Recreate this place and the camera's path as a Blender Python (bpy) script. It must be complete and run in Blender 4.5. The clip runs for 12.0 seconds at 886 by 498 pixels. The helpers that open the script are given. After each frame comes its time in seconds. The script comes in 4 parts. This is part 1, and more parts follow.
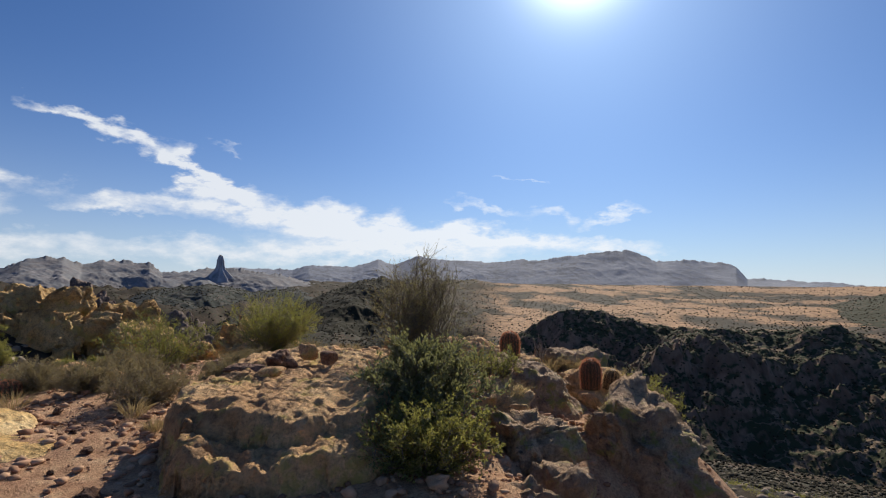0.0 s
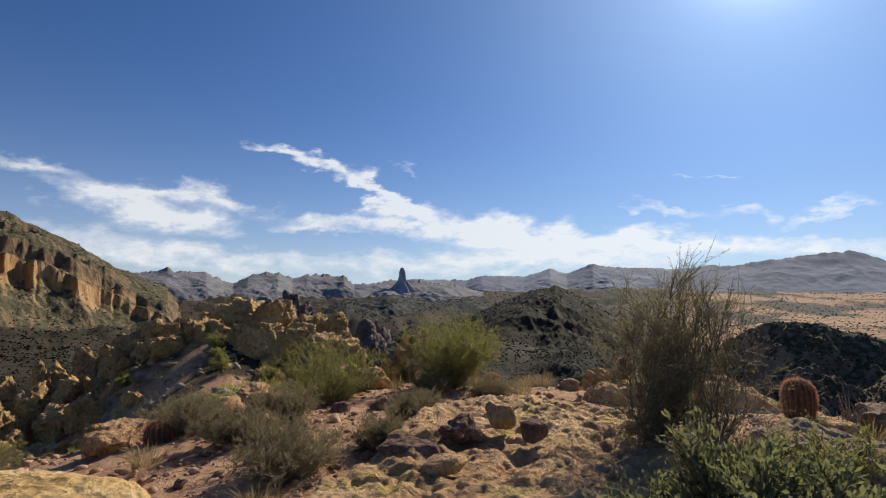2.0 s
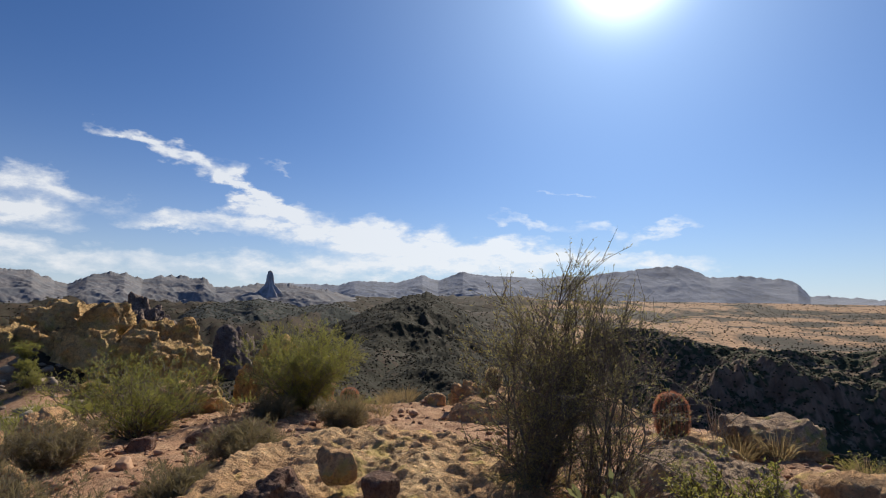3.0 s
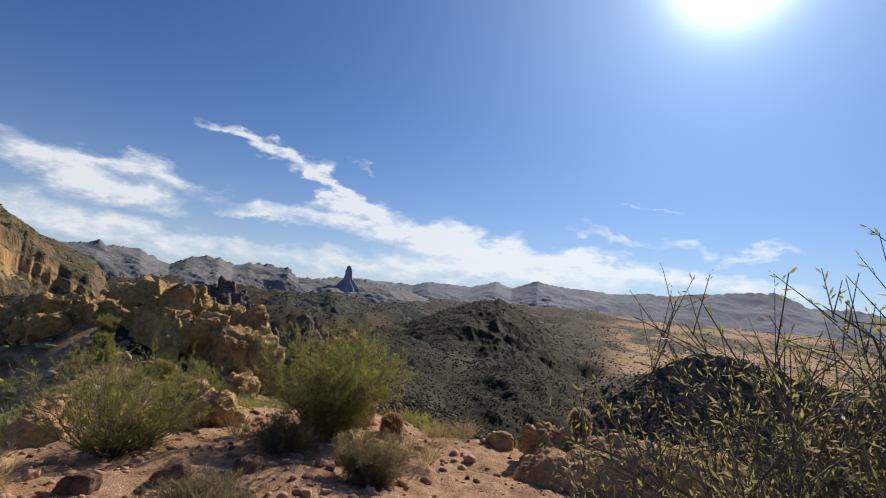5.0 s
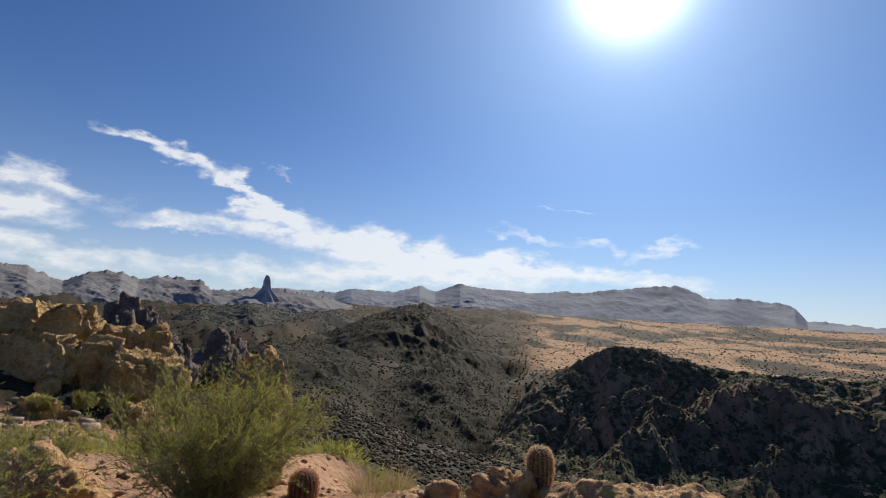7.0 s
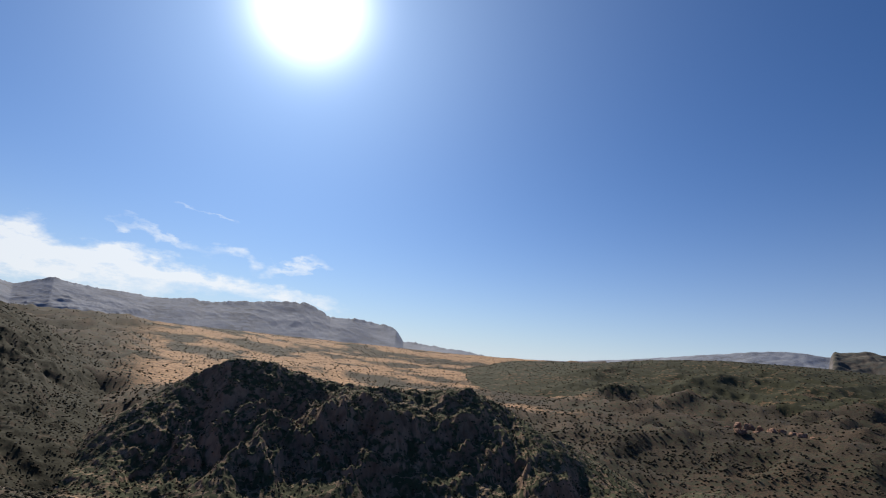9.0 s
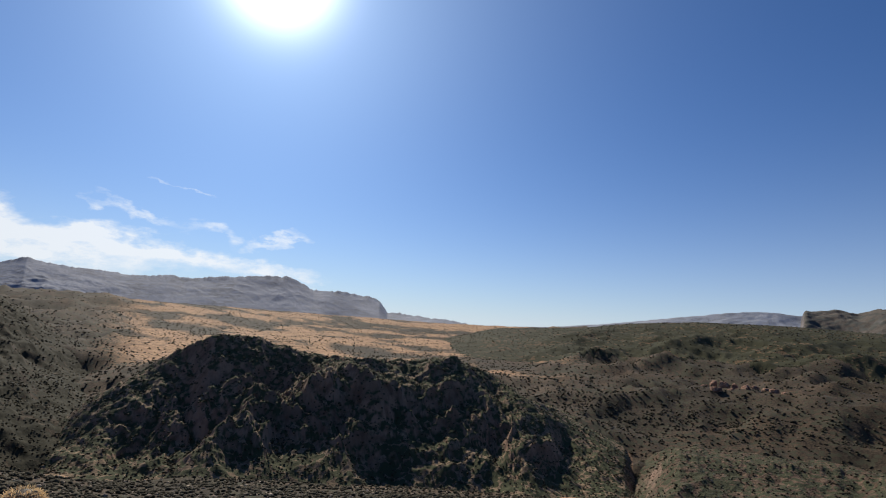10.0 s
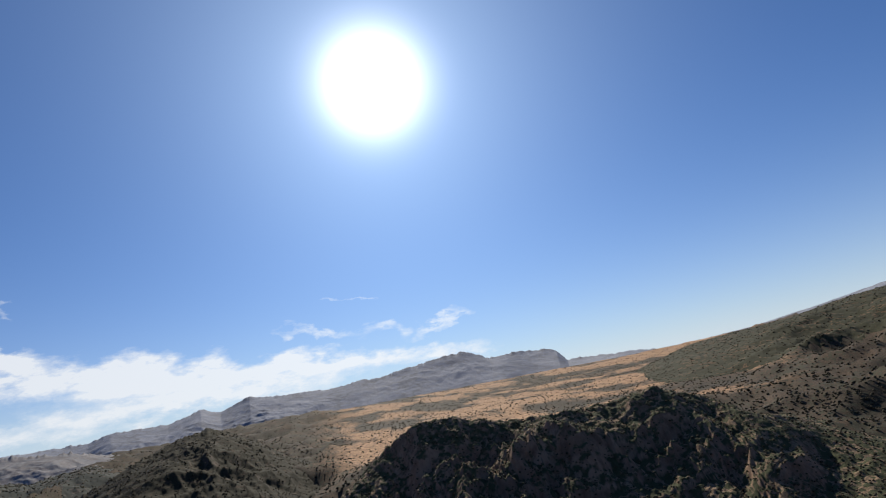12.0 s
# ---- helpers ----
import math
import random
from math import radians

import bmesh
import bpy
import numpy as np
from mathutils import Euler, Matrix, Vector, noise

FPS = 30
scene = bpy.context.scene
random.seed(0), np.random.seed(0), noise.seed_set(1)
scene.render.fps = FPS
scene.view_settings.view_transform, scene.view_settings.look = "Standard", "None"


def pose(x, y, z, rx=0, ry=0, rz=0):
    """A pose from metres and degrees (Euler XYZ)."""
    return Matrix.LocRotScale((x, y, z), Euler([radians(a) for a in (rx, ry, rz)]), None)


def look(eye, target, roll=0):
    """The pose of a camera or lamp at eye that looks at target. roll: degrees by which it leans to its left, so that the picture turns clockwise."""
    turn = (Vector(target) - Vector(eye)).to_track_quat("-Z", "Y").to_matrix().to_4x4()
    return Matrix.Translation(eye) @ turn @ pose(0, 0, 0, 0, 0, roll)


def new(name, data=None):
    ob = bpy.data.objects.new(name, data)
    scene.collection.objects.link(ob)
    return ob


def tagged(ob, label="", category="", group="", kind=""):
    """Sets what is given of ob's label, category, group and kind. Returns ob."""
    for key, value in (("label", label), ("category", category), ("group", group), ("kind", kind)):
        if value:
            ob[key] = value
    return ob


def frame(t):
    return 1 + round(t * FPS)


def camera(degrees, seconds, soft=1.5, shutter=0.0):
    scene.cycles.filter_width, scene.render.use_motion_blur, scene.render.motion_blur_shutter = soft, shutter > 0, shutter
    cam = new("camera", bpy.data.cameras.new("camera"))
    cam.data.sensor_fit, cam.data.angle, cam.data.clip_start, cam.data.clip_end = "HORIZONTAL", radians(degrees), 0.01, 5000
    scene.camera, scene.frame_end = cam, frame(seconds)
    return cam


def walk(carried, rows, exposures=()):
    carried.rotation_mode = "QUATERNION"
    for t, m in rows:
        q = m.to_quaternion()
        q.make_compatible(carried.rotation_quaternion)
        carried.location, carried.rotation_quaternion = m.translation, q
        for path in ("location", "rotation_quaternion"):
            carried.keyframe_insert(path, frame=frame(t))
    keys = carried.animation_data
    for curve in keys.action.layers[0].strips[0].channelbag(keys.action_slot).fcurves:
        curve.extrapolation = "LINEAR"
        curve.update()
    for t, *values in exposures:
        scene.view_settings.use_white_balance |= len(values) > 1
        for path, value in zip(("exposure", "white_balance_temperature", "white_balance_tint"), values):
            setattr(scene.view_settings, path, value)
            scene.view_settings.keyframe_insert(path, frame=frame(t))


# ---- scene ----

# ---- camera and walk ----
cam = camera(80.2, 12.0, soft=1.1)


def view(x, y, z, yaw, pitch, roll):
    return pose(x, y, z, 90 + pitch, 0, yaw) @ pose(0, 0, 0, 0, 0, roll)


PATH = [
    (0.0, 0.00, 0.00, 1.60, 0.0, 3.9, 0.3),
    (0.5, -0.04, 0.74, 1.73, 8.9, 5.4, -1.5),
    (1.0, -0.19, 1.43, 1.77, 16.4, 5.1, -1.5),
    (1.5, -0.59, 2.11, 1.64, 26.6, 4.7, -1.2),
    (2.0, -0.80, 2.56, 1.77, 18.5, 4.9, -0.1),
    (2.5, -0.83, 3.20, 1.73, 6.5, 5.7, -1.1),
    (4.5, -1.09, 5.58, 1.92, 4.2, 5.5, 2.5),
    (5.0, -1.13, 6.13, 1.82, 13.1, 5.7, 5.5),
    (5.5, -1.35, 6.59, 1.91, 25.7, 4.3, 6.8),
    (6.0, -1.49, 6.91, 2.05, 17.6, 4.7, 3.9),
    (6.5, -1.47, 7.20, 1.98, 8.8, 4.8, 2.3),
    (7.0, -1.48, 7.72, 2.00, 4.7, 6.8, 2.8),
    (7.5, -1.30, 8.30, 1.92, -7.4, 8.6, 3.2),
    (9.5, -0.74, 9.45, 1.82, -36.1, 10.5, 5.6),
    (10.0, -0.73, 9.52, 1.81, -35.6, 8.0, 4.0),
    (10.5, -0.72, 9.56, 1.80, -32.9, 6.1, 0.9),
    (11.0, -0.72, 9.60, 1.80, -22.0, 5.5, -1.1),
    (11.5, -0.72, 9.63, 1.80, -11.0, 8.3, -3.0),
    (12.0, -0.72, 9.66, 1.80, -19.6, 14.9, -11.2),
]
walk(cam, [(t, view(*row)) for t, *row in PATH], exposures=[(0.0, 0.0), (12.0, 0.0)])

# ---- sky, sun ----
SUN_AZ, SUN_EL = 15.0, 33.3
world = bpy.data.worlds.new("sky")
scene.world = world
world.use_nodes = True
wt = world.node_tree
wt.nodes.clear()


def wnode(kind, **props):
    n = wt.nodes.new(kind)
    for key, value in props.items():
        setattr(n, key, value)
    return n


def wmath(op, a, b=None, c=None, clamp=False):
    n = wnode("ShaderNodeMath", operation=op, use_clamp=clamp)
    for i, v in enumerate((a, b, c)):
        if v is None:
            continue
        if isinstance(v, (int, float)):
            n.inputs[i].default_value = v
        else:
            wt.links.new(v, n.inputs[i])
    return n.outputs[0]


sky = wnode("ShaderNodeTexSky", sky_type="NISHITA", sun_disc=False)
sky.sun_elevation, sky.sun_rotation = radians(SUN_EL), radians(SUN_AZ)
sky.altitude, sky.air_density, sky.dust_density, sky.ozone_density = 900, 1.0, 0.3, 2.5
coord = wnode("ShaderNodeTexCoord")
sep = wnode("ShaderNodeSeparateXYZ")
wt.links.new(coord.outputs["Generated"], sep.inputs[0])
az = wmath("MULTIPLY", wmath("ARCTAN2", sep.outputs[0], sep.outputs[1]), 57.2958)
el = wmath("MULTIPLY", wmath("ARCSINE", sep.outputs[2]), 57.2958)
# wind-drawn noise that frays the clouds
skyuv = wnode("ShaderNodeCombineXYZ")
wt.links.new(az, skyuv.inputs[0])
wt.links.new(wmath("MULTIPLY", el, 2.2), skyuv.inputs[1])
fray = wnode("ShaderNodeTexNoise", noise_dimensions="2D")
fray.inputs["Scale"].default_value, fray.inputs["Detail"].default_value, fray.inputs["Roughness"].default_value = 0.16, 8, 0.6
wt.links.new(skyuv.outputs[0], fray.inputs["Vector"])
fsep = wnode("ShaderNodeSeparateColor")
wt.links.new(fray.outputs["Color"], fsep.inputs[0])
waz = wmath("ADD", az, wmath("MULTIPLY", wmath("SUBTRACT", fsep.outputs[0], 0.5), 11.0))
wel = wmath("ADD", el, wmath("MULTIPLY", wmath("SUBTRACT", fsep.outputs[1], 0.5), 5.0))
# azimuth, elevation, half length, half width, slant, strength
CLOUDS = [
    (-34.5, 14.6, 3.2, 0.55, -14, 0.75), (-30.5, 13.0, 4.2, 0.8, -18, 0.85), (-26.2, 11.6, 2.6, 1.0, -52, 0.75), (-23.4, 9.4, 3.6, 0.8, -36, 0.85), (-22.5, 13.3, 2.4, 0.3, -8, 0.4),
    (-17, 7.2, 7.0, 1.5, -9, 1.0), (-9, 5.6, 8, 1.6, -5, 1.0), (2, 5.3, 8, 1.2, -4, 0.95), (11, 4.6, 8, 0.9, -6, 0.85),
    (-28, 8.1, 5.5, 0.8, 6, 0.75), (-31, 6.9, 4.0, 0.55, -4, 0.7), (-22, 3.3, 16, 1.0, -1, 0.7), (-4, 3.4, 12, 0.9, -1, 0.65),
    (-42, 9.6, 4.0, 1.1, -12, 0.95), (-51, 8.6, 5.5, 1.5, -10, 0.95), (-45.5, 7.4, 4.0, 1.0, -6, 0.85), (-57, 11.4, 4.5, 0.6, 0, 0.7), (-46.4, 9.6, 1.6, 0.7, 25, 0.55), (-48, 4.2, 12, 1.2, -6, 0.8),
    (4, 8.6, 3.5, 0.55, -18, 0.7), (17, 7.2, 2.6, 0.5, 13, 0.75), (8, 11.5, 3, 0.25, -5, 0.5), (11, 7.6, 2.4, 0.6, -8, 0.6), (20, 3.9, 4, 0.6, 8, 0.5),
]
cover = None
for caz, cel, hl, hw, slant, strong in CLOUDS:
    c, s = math.cos(radians(slant)), math.sin(radians(slant))
    da, de = wmath("SUBTRACT", waz, caz), wmath("SUBTRACT", wel, cel)
    u = wmath("MULTIPLY_ADD", da, c / hl, wmath("MULTIPLY", de, s / hl))
    v = wmath("MULTIPLY_ADD", da, -s / hw, wmath("MULTIPLY", de, c / hw))
    q = wmath("ADD", wmath("MULTIPLY", u, u), wmath("MULTIPLY", v, v))
    blob = wmath("MULTIPLY", wmath("EXPONENT", wmath("MULTIPLY", q, -0.9)), strong)
    cover = blob if cover is None else wmath("ADD", cover, blob)
wisp = wnode("ShaderNodeTexNoise", noise_dimensions="2D")
wisp.inputs["Scale"].default_value, wisp.inputs["Detail"].default_value, wisp.inputs["Roughness"].default_value = 0.45, 9, 0.62
wt.links.new(skyuv.outputs[0], wisp.inputs["Vector"])
cover = wmath("MULTIPLY", cover, wmath("MULTIPLY_ADD", wisp.outputs["Fac"], 1.9, 0.12))
cover = wmath("MULTIPLY_ADD", cover, 1.02, -0.20, clamp=True)
cover = wmath("MINIMUM", cover, 0.88)
# brighter air round the sun
sx, sy, sz = (math.sin(radians(SUN_AZ)) * math.cos(radians(SUN_EL)), math.cos(radians(SUN_AZ)) * math.cos(radians(SUN_EL)), math.sin(radians(SUN_EL)))
dot = wmath("ADD", wmath("ADD", wmath("MULTIPLY", sep.outputs[0], sx), wmath("MULTIPLY", sep.outputs[1], sy)), wmath("MULTIPLY", sep.outputs[2], sz))
off = wmath("MULTIPLY", wmath("ARCCOSINE", wmath("MINIMUM", dot, 0.99999)), 57.2958)
core = wmath("MULTIPLY", wmath("EXPONENT", wmath("MULTIPLY", wmath("MULTIPLY", off, off), -1 / 18.0)), 28.0)
halo = wmath("MULTIPLY", wmath("EXPONENT", wmath("MULTIPLY", off, -1 / 14.0)), 9.4)
tone = wnode("ShaderNodeMix", data_type="RGBA", blend_type="MULTIPLY")
tone.inputs["Factor"].default_value = 1.0
wt.links.new(sky.outputs[0], tone.inputs["A"])
tone.inputs["B"].default_value = (0.31, 0.61, 1.00, 1)
cloudy = wnode("ShaderNodeMix", data_type="RGBA")
wt.links.new(cover, cloudy.inputs["Factor"])
air = wnode("ShaderNodeMix", data_type="RGBA")
wt.links.new(wmath("MULTIPLY", wmath("EXPONENT", wmath("MULTIPLY", wmath("MAXIMUM", el, 0.0), -1 / 6.5)), 0.80), air.inputs["Factor"])
wt.links.new(tone.outputs["Result"], air.inputs["A"])
air.inputs["B"].default_value = (8.9, 9.6, 10.4, 1)
wt.links.new(air.outputs["Result"], cloudy.inputs["A"])
cloudy.inputs["B"].default_value = (10.6, 10.9, 11.3, 1)
glowc = wnode("ShaderNodeMix", data_type="RGBA", blend_type="ADD")
glowc.inputs["Factor"].default_value = 1.0
wt.links.new(cloudy.outputs["Result"], glowc.inputs["A"])
gcol = wnode("ShaderNodeCombineColor")
for i, share in enumerate((0.74, 0.91, 1.08)):
    wt.links.new(wmath("MULTIPLY_ADD", halo, share, core), gcol.inputs[i])
wt.links.new(gcol.outputs[0], glowc.inputs["B"])
back = wnode("ShaderNodeBackground")
back.inputs["Strength"].default_value = 0.077
wt.links.new(glowc.outputs["Result"], back.inputs["Color"])
wout = wnode("ShaderNodeOutputWorld")
wt.links.new(back.outputs[0], wout.inputs["Surface"])

sun = new("sun", bpy.data.lights.new("sun", "SUN"))
sun.data.energy, sun.data.angle, sun.data.color = 5.0, radians(0.53), (1.0, 0.91, 0.77)
sun.matrix_world = look((sx * 50, sy * 50, sz * 50), (0, 0, 0))


# ---- noise and mesh helpers ----
def lattice(ix, iy, iz, seed):
    h = (ix * 374761393 + iy * 668265263 + iz * 1274126177 + seed * 974634777) & 0xFFFFFFFF
    h = ((h ^ (h >> 13)) * 1103515245) & 0xFFFFFFFF
    h = ((h ^ (h >> 16)) * 2654435761) & 0xFFFFFFFF
    return ((h ^ (h >> 15)) & 0xFFFFFF) / float(0xFFFFFF)


def vnoise(x, y, z=0.0, seed=0):
    """Value noise in 0..1 over arrays."""
    x, y, z = np.broadcast_arrays(np.asarray(x, float), np.asarray(y, float), np.asarray(z, float))
    fx, fy, fz = np.floor(x), np.floor(y), np.floor(z)
    ix, iy, iz = fx.astype(np.int64), fy.astype(np.int64), fz.astype(np.int64)
    u, v, w = x - fx, y - fy, z - fz
    u, v, w = u * u * (3 - 2 * u), v * v * (3 - 2 * v), w * w * (3 - 2 * w)
    total = 0
    for a in (0, 1):
        for b in (0, 1):
            for c in (0, 1):
                weight = (u if a else 1 - u) * (v if b else 1 - v) * (w if c else 1 - w)
                total = total + weight * lattice(ix + a, iy + b, iz + c, seed)
    return total


def fbm(x, y, z=0.0, octaves=4, seed=0, gain=0.5):
    total, amp, norm, k = 0, 1.0, 0.0, 1.0
    for o in range(octaves):
        total = total + amp * (vnoise(x * k, y * k, np.asarray(z) * k, seed + 17 * o) * 2 - 1)
        norm, amp, k = norm + amp, amp * gain, k * 2.03
    return total / norm


def ridged(x, y, z=0.0, octaves=4, seed=0):
    total, amp, norm, k = 0, 1.0, 0.0, 1.0
    for o in range(octaves):
        total = total + amp * (1 - np.abs(vnoise(x * k, y * k, np.asarray(z) * k, seed + 31 * o) * 2 - 1))
        norm, amp, k = norm + amp, amp * 0.5, k * 2.1
    return total / norm * 2 - 1


def smooth(a, b, x):
    q = np.clip((x - a) / (b - a), 0, 1)
    return q * q * (3 - 2 * q)


def mesh_of(name, verts, faces, material, shade=True):
    me = bpy.data.meshes.new(name)
    verts = np.asarray(verts, np.float32)
    faces = np.asarray(faces, np.int32)
    me.vertices.add(len(verts))
    me.vertices.foreach_set("co", verts.ravel())
    n = faces.shape[1]
    me.loops.add(faces.size)
    me.loops.foreach_set("vertex_index", faces.ravel())
    me.polygons.add(len(faces))
    me.polygons.foreach_set("loop_start", np.arange(0, faces.size, n, dtype=np.int32))
    if shade:
        me.polygons.foreach_set("use_smooth", np.ones(len(faces), bool))
    me.update(calc_edges=True)
    me.materials.append(material)
    return me


def part(name, me, parent=None, label="", at=None):
    ob = new(name, me)
    if parent is not None:
        ob.parent = parent
    if at is not None:
        ob.matrix_basis = at
    if label:
        tagged(ob, label)
    return ob


def grid_faces(nu, nv, wrap=False):
    i, j = np.meshgrid(np.arange(nu - 1), np.arange(nv if wrap else nv - 1), indexing="ij")
    jn = (j + 1) % nv
    return np.stack([i * nv + j, i * nv + jn, (i + 1) * nv + jn, (i + 1) * nv + j], -1).reshape(-1, 4)


# ---- materials ----
def material(name):
    m = bpy.data.materials.new(name)
    m.use_nodes = True
    nt = m.node_tree
    return m, nt, nt.nodes["Principled BSDF"]


def tex_noise(nt, vec, scale, detail=5, rough=0.55):
    n = nt.nodes.new("ShaderNodeTexNoise")
    n.inputs["Scale"].default_value, n.inputs["Detail"].default_value, n.inputs["Roughness"].default_value = scale, detail, rough
    nt.links.new(vec, n.inputs["Vector"])
    return n.outputs["Fac"]


def ramp(nt, fac, stops):
    n = nt.nodes.new("ShaderNodeValToRGB")
    while len(n.color_ramp.elements) < len(stops):
        n.color_ramp.elements.new(0.5)
    for e, (p, c) in zip(n.color_ramp.elements, stops):
        e.position, e.color = p, (*c, 1) if len(c) == 3 else c
    nt.links.new(fac, n.inputs[0])
    return n.outputs[0]


def mix(nt, fac, a, b, blend="MIX"):
    n = nt.nodes.new("ShaderNodeMix")
    n.data_type, n.blend_type = "RGBA", blend
    for key, v in (("Factor", fac), ("A", a), ("B", b)):
        if isinstance(v, (int, float)):
            n.inputs[key].default_value = v
        elif isinstance(v, tuple):
            n.inputs[key].default_value = (*v, 1)
        else:
            nt.links.new(v, n.inputs[key])
    return n.outputs["Result"]


def bump(nt, bsdf, height, strength, distance):
    n = nt.nodes.new("ShaderNodeBump")
    n.inputs["Strength"].default_value, n.inputs["Distance"].default_value = strength, distance
    nt.links.new(height, n.inputs["Height"])
    nt.links.new(n.outputs[0], bsdf.inputs["Normal"])


def position(nt):
    return nt.nodes.new("ShaderNodeTexCoord").outputs["Object"]


def attribute(nt, name):
    n = nt.nodes.new("ShaderNodeAttribute")
    n.attribute_name = name
    return n.outputs["Fac"]


def rock_material(name, low, mid, high, scale=1.0, lichen=None, dark=(0.06, 0.05, 0.045), relief=0.05):
    m, nt, b = material(name)
    p = position(nt)
    big = tex_noise(nt, p, 0.9 * scale, 6, 0.6)
    fine = tex_noise(nt, p, 9 * scale, 8, 0.65)
    col = ramp(nt, big, [(0.3, low), (0.5, mid), (0.68, high)])
    grit = tex_noise(nt, p, 34 * scale, 6, 0.7)
    col = mix(nt, 0.7, col, ramp(nt, grit, [(0.34, (0.6, 0.57, 0.55)), (0.5, (1.05, 1.05, 1.05)), (0.7, (1.3, 1.27, 1.2))]), "MULTIPLY")
    col = mix(nt, 0.75, col, ramp(nt, fine, [(0.3, (0.52, 0.49, 0.46)), (0.5, (1.12, 1.10, 1.07)), (0.72, (1.45, 1.4, 1.3))]), "MULTIPLY")
    pits = nt.nodes.new("ShaderNodeTexVoronoi")
    pits.inputs["Scale"].default_value = 7 * scale
    nt.links.new(p, pits.inputs["Vector"])
    col = mix(nt, ramp(nt, tex_noise(nt, p, 3.1 * scale, 6, 0.7), [(0.60, (0, 0, 0)), (0.70, (1, 1, 1))]), col, dark)
    if lichen:
        col = mix(nt, ramp(nt, tex_noise(nt, p, 2.2 * scale, 7, 0.7), [(0.54, (0, 0, 0)), (0.62, (0.85, 0.85, 0.85))]), col, lichen)
    nt.links.new(col, b.inputs["Base Color"])
    b.inputs["Roughness"].default_value = 0.92
    b.inputs["Specular IOR Level"].default_value = 0.25
    add = nt.nodes.new("ShaderNodeMath")
    add.operation = "MULTIPLY_ADD"
    nt.links.new(fine, add.inputs[0])
    add.inputs[1].default_value = 1.4
    nt.links.new(pits.outputs["Distance"], add.inputs[2])
    more = nt.nodes.new("ShaderNodeMath")
    more.operation = "MULTIPLY_ADD"
    nt.links.new(grit, more.inputs[0])
    more.inputs[1].default_value = 0.6
    nt.links.new(add.outputs[0], more.inputs[2])
    bump(nt, b, more.outputs[0], 1.0, relief * 1.4)
    return m


def mountain_material(name, rock, dirt, scrub, scale, cover=0.5, speck=0.25, relief=3.0, stretch=0.6, depth=1.0, beds=None, grain=0.5):
    """Rock on steep faces, soil with dark scrub on slopes."""
    m, nt, b = material(name)
    p = position(nt)
    geo = nt.nodes.new("ShaderNodeNewGeometry")
    sepn = nt.nodes.new("ShaderNodeSeparateXYZ")
    nt.links.new(geo.outputs["Normal"], sepn.inputs[0])
    stretched = nt.nodes.new("ShaderNodeMapping")
    stretched.inputs["Scale"].default_value = (1, 1, stretch)
    nt.links.new(p, stretched.inputs["Vector"])
    streak = tex_noise(nt, stretched.outputs[0], 6 * scale, 6, 0.6)
    big = tex_noise(nt, p, 1.1 * scale, 6, 0.6)
    stone = mix(nt, 0.8, ramp(nt, big, [(0.35, tuple(c * 0.7 for c in rock)), (0.65, tuple(min(1, c * 1.25) for c in rock))]),
                ramp(nt, streak, [(0.32, (1 - 0.55 * depth, 1 - 0.58 * depth, 1 - 0.58 * depth)), (0.55, (1, 1, 1))]), "MULTIPLY")
    if beds:
        level = nt.nodes.new("ShaderNodeMath")
        level.operation = "MULTIPLY_ADD"
        nt.links.new(big, level.inputs[0])
        level.inputs[1].default_value = 0.22
        nt.links.new(attribute(nt, "bed"), level.inputs[2])
        stone = mix(nt, 1.0, stone, ramp(nt, level.outputs[0], beds), "MULTIPLY")
    bushes = nt.nodes.new("ShaderNodeTexVoronoi")
    bushes.inputs["Scale"].default_value, bushes.inputs["Randomness"].default_value = speck, 1.0
    nt.links.new(p, bushes.inputs["Vector"])
    dens = tex_noise(nt, p, 2.3 * scale, 5, 0.6)
    lim = nt.nodes.new("ShaderNodeMath")
    lim.operation = "MULTIPLY_ADD"
    nt.links.new(dens, lim.inputs[0])
    lim.inputs[1].default_value, lim.inputs[2].default_value = 1.1, cover - 0.55
    spot = nt.nodes.new("ShaderNodeMath")
    spot.operation = "LESS_THAN"
    nt.links.new(bushes.outputs["Distance"], spot.inputs[0])
    nt.links.new(lim.outputs[0], spot.inputs[1])
    soil = mix(nt, 0.7, ramp(nt, big, [(0.35, tuple(c * 0.75 for c in dirt)), (0.65, tuple(min(1, c * 1.2) for c in dirt))]),
               ramp(nt, tex_noise(nt, p, grain, 4, 0.65), [(0.38, (0.34, 0.34, 0.32)), (0.60, (1.3, 1.26, 1.2))]), "MULTIPLY")
    slope = mix(nt, spot.outputs[0], soil, scrub)
    steep = ramp(nt, sepn.outputs[2], [(0.55, (1, 1, 1)), (0.74, (0, 0, 0))])
    nt.links.new(mix(nt, steep, slope, stone), b.inputs["Base Color"])
    b.inputs["Roughness"].default_value = 0.95
    b.inputs["Specular IOR Level"].default_value = 0.1
    bump(nt, b, streak, 0.9, relief)
    return m


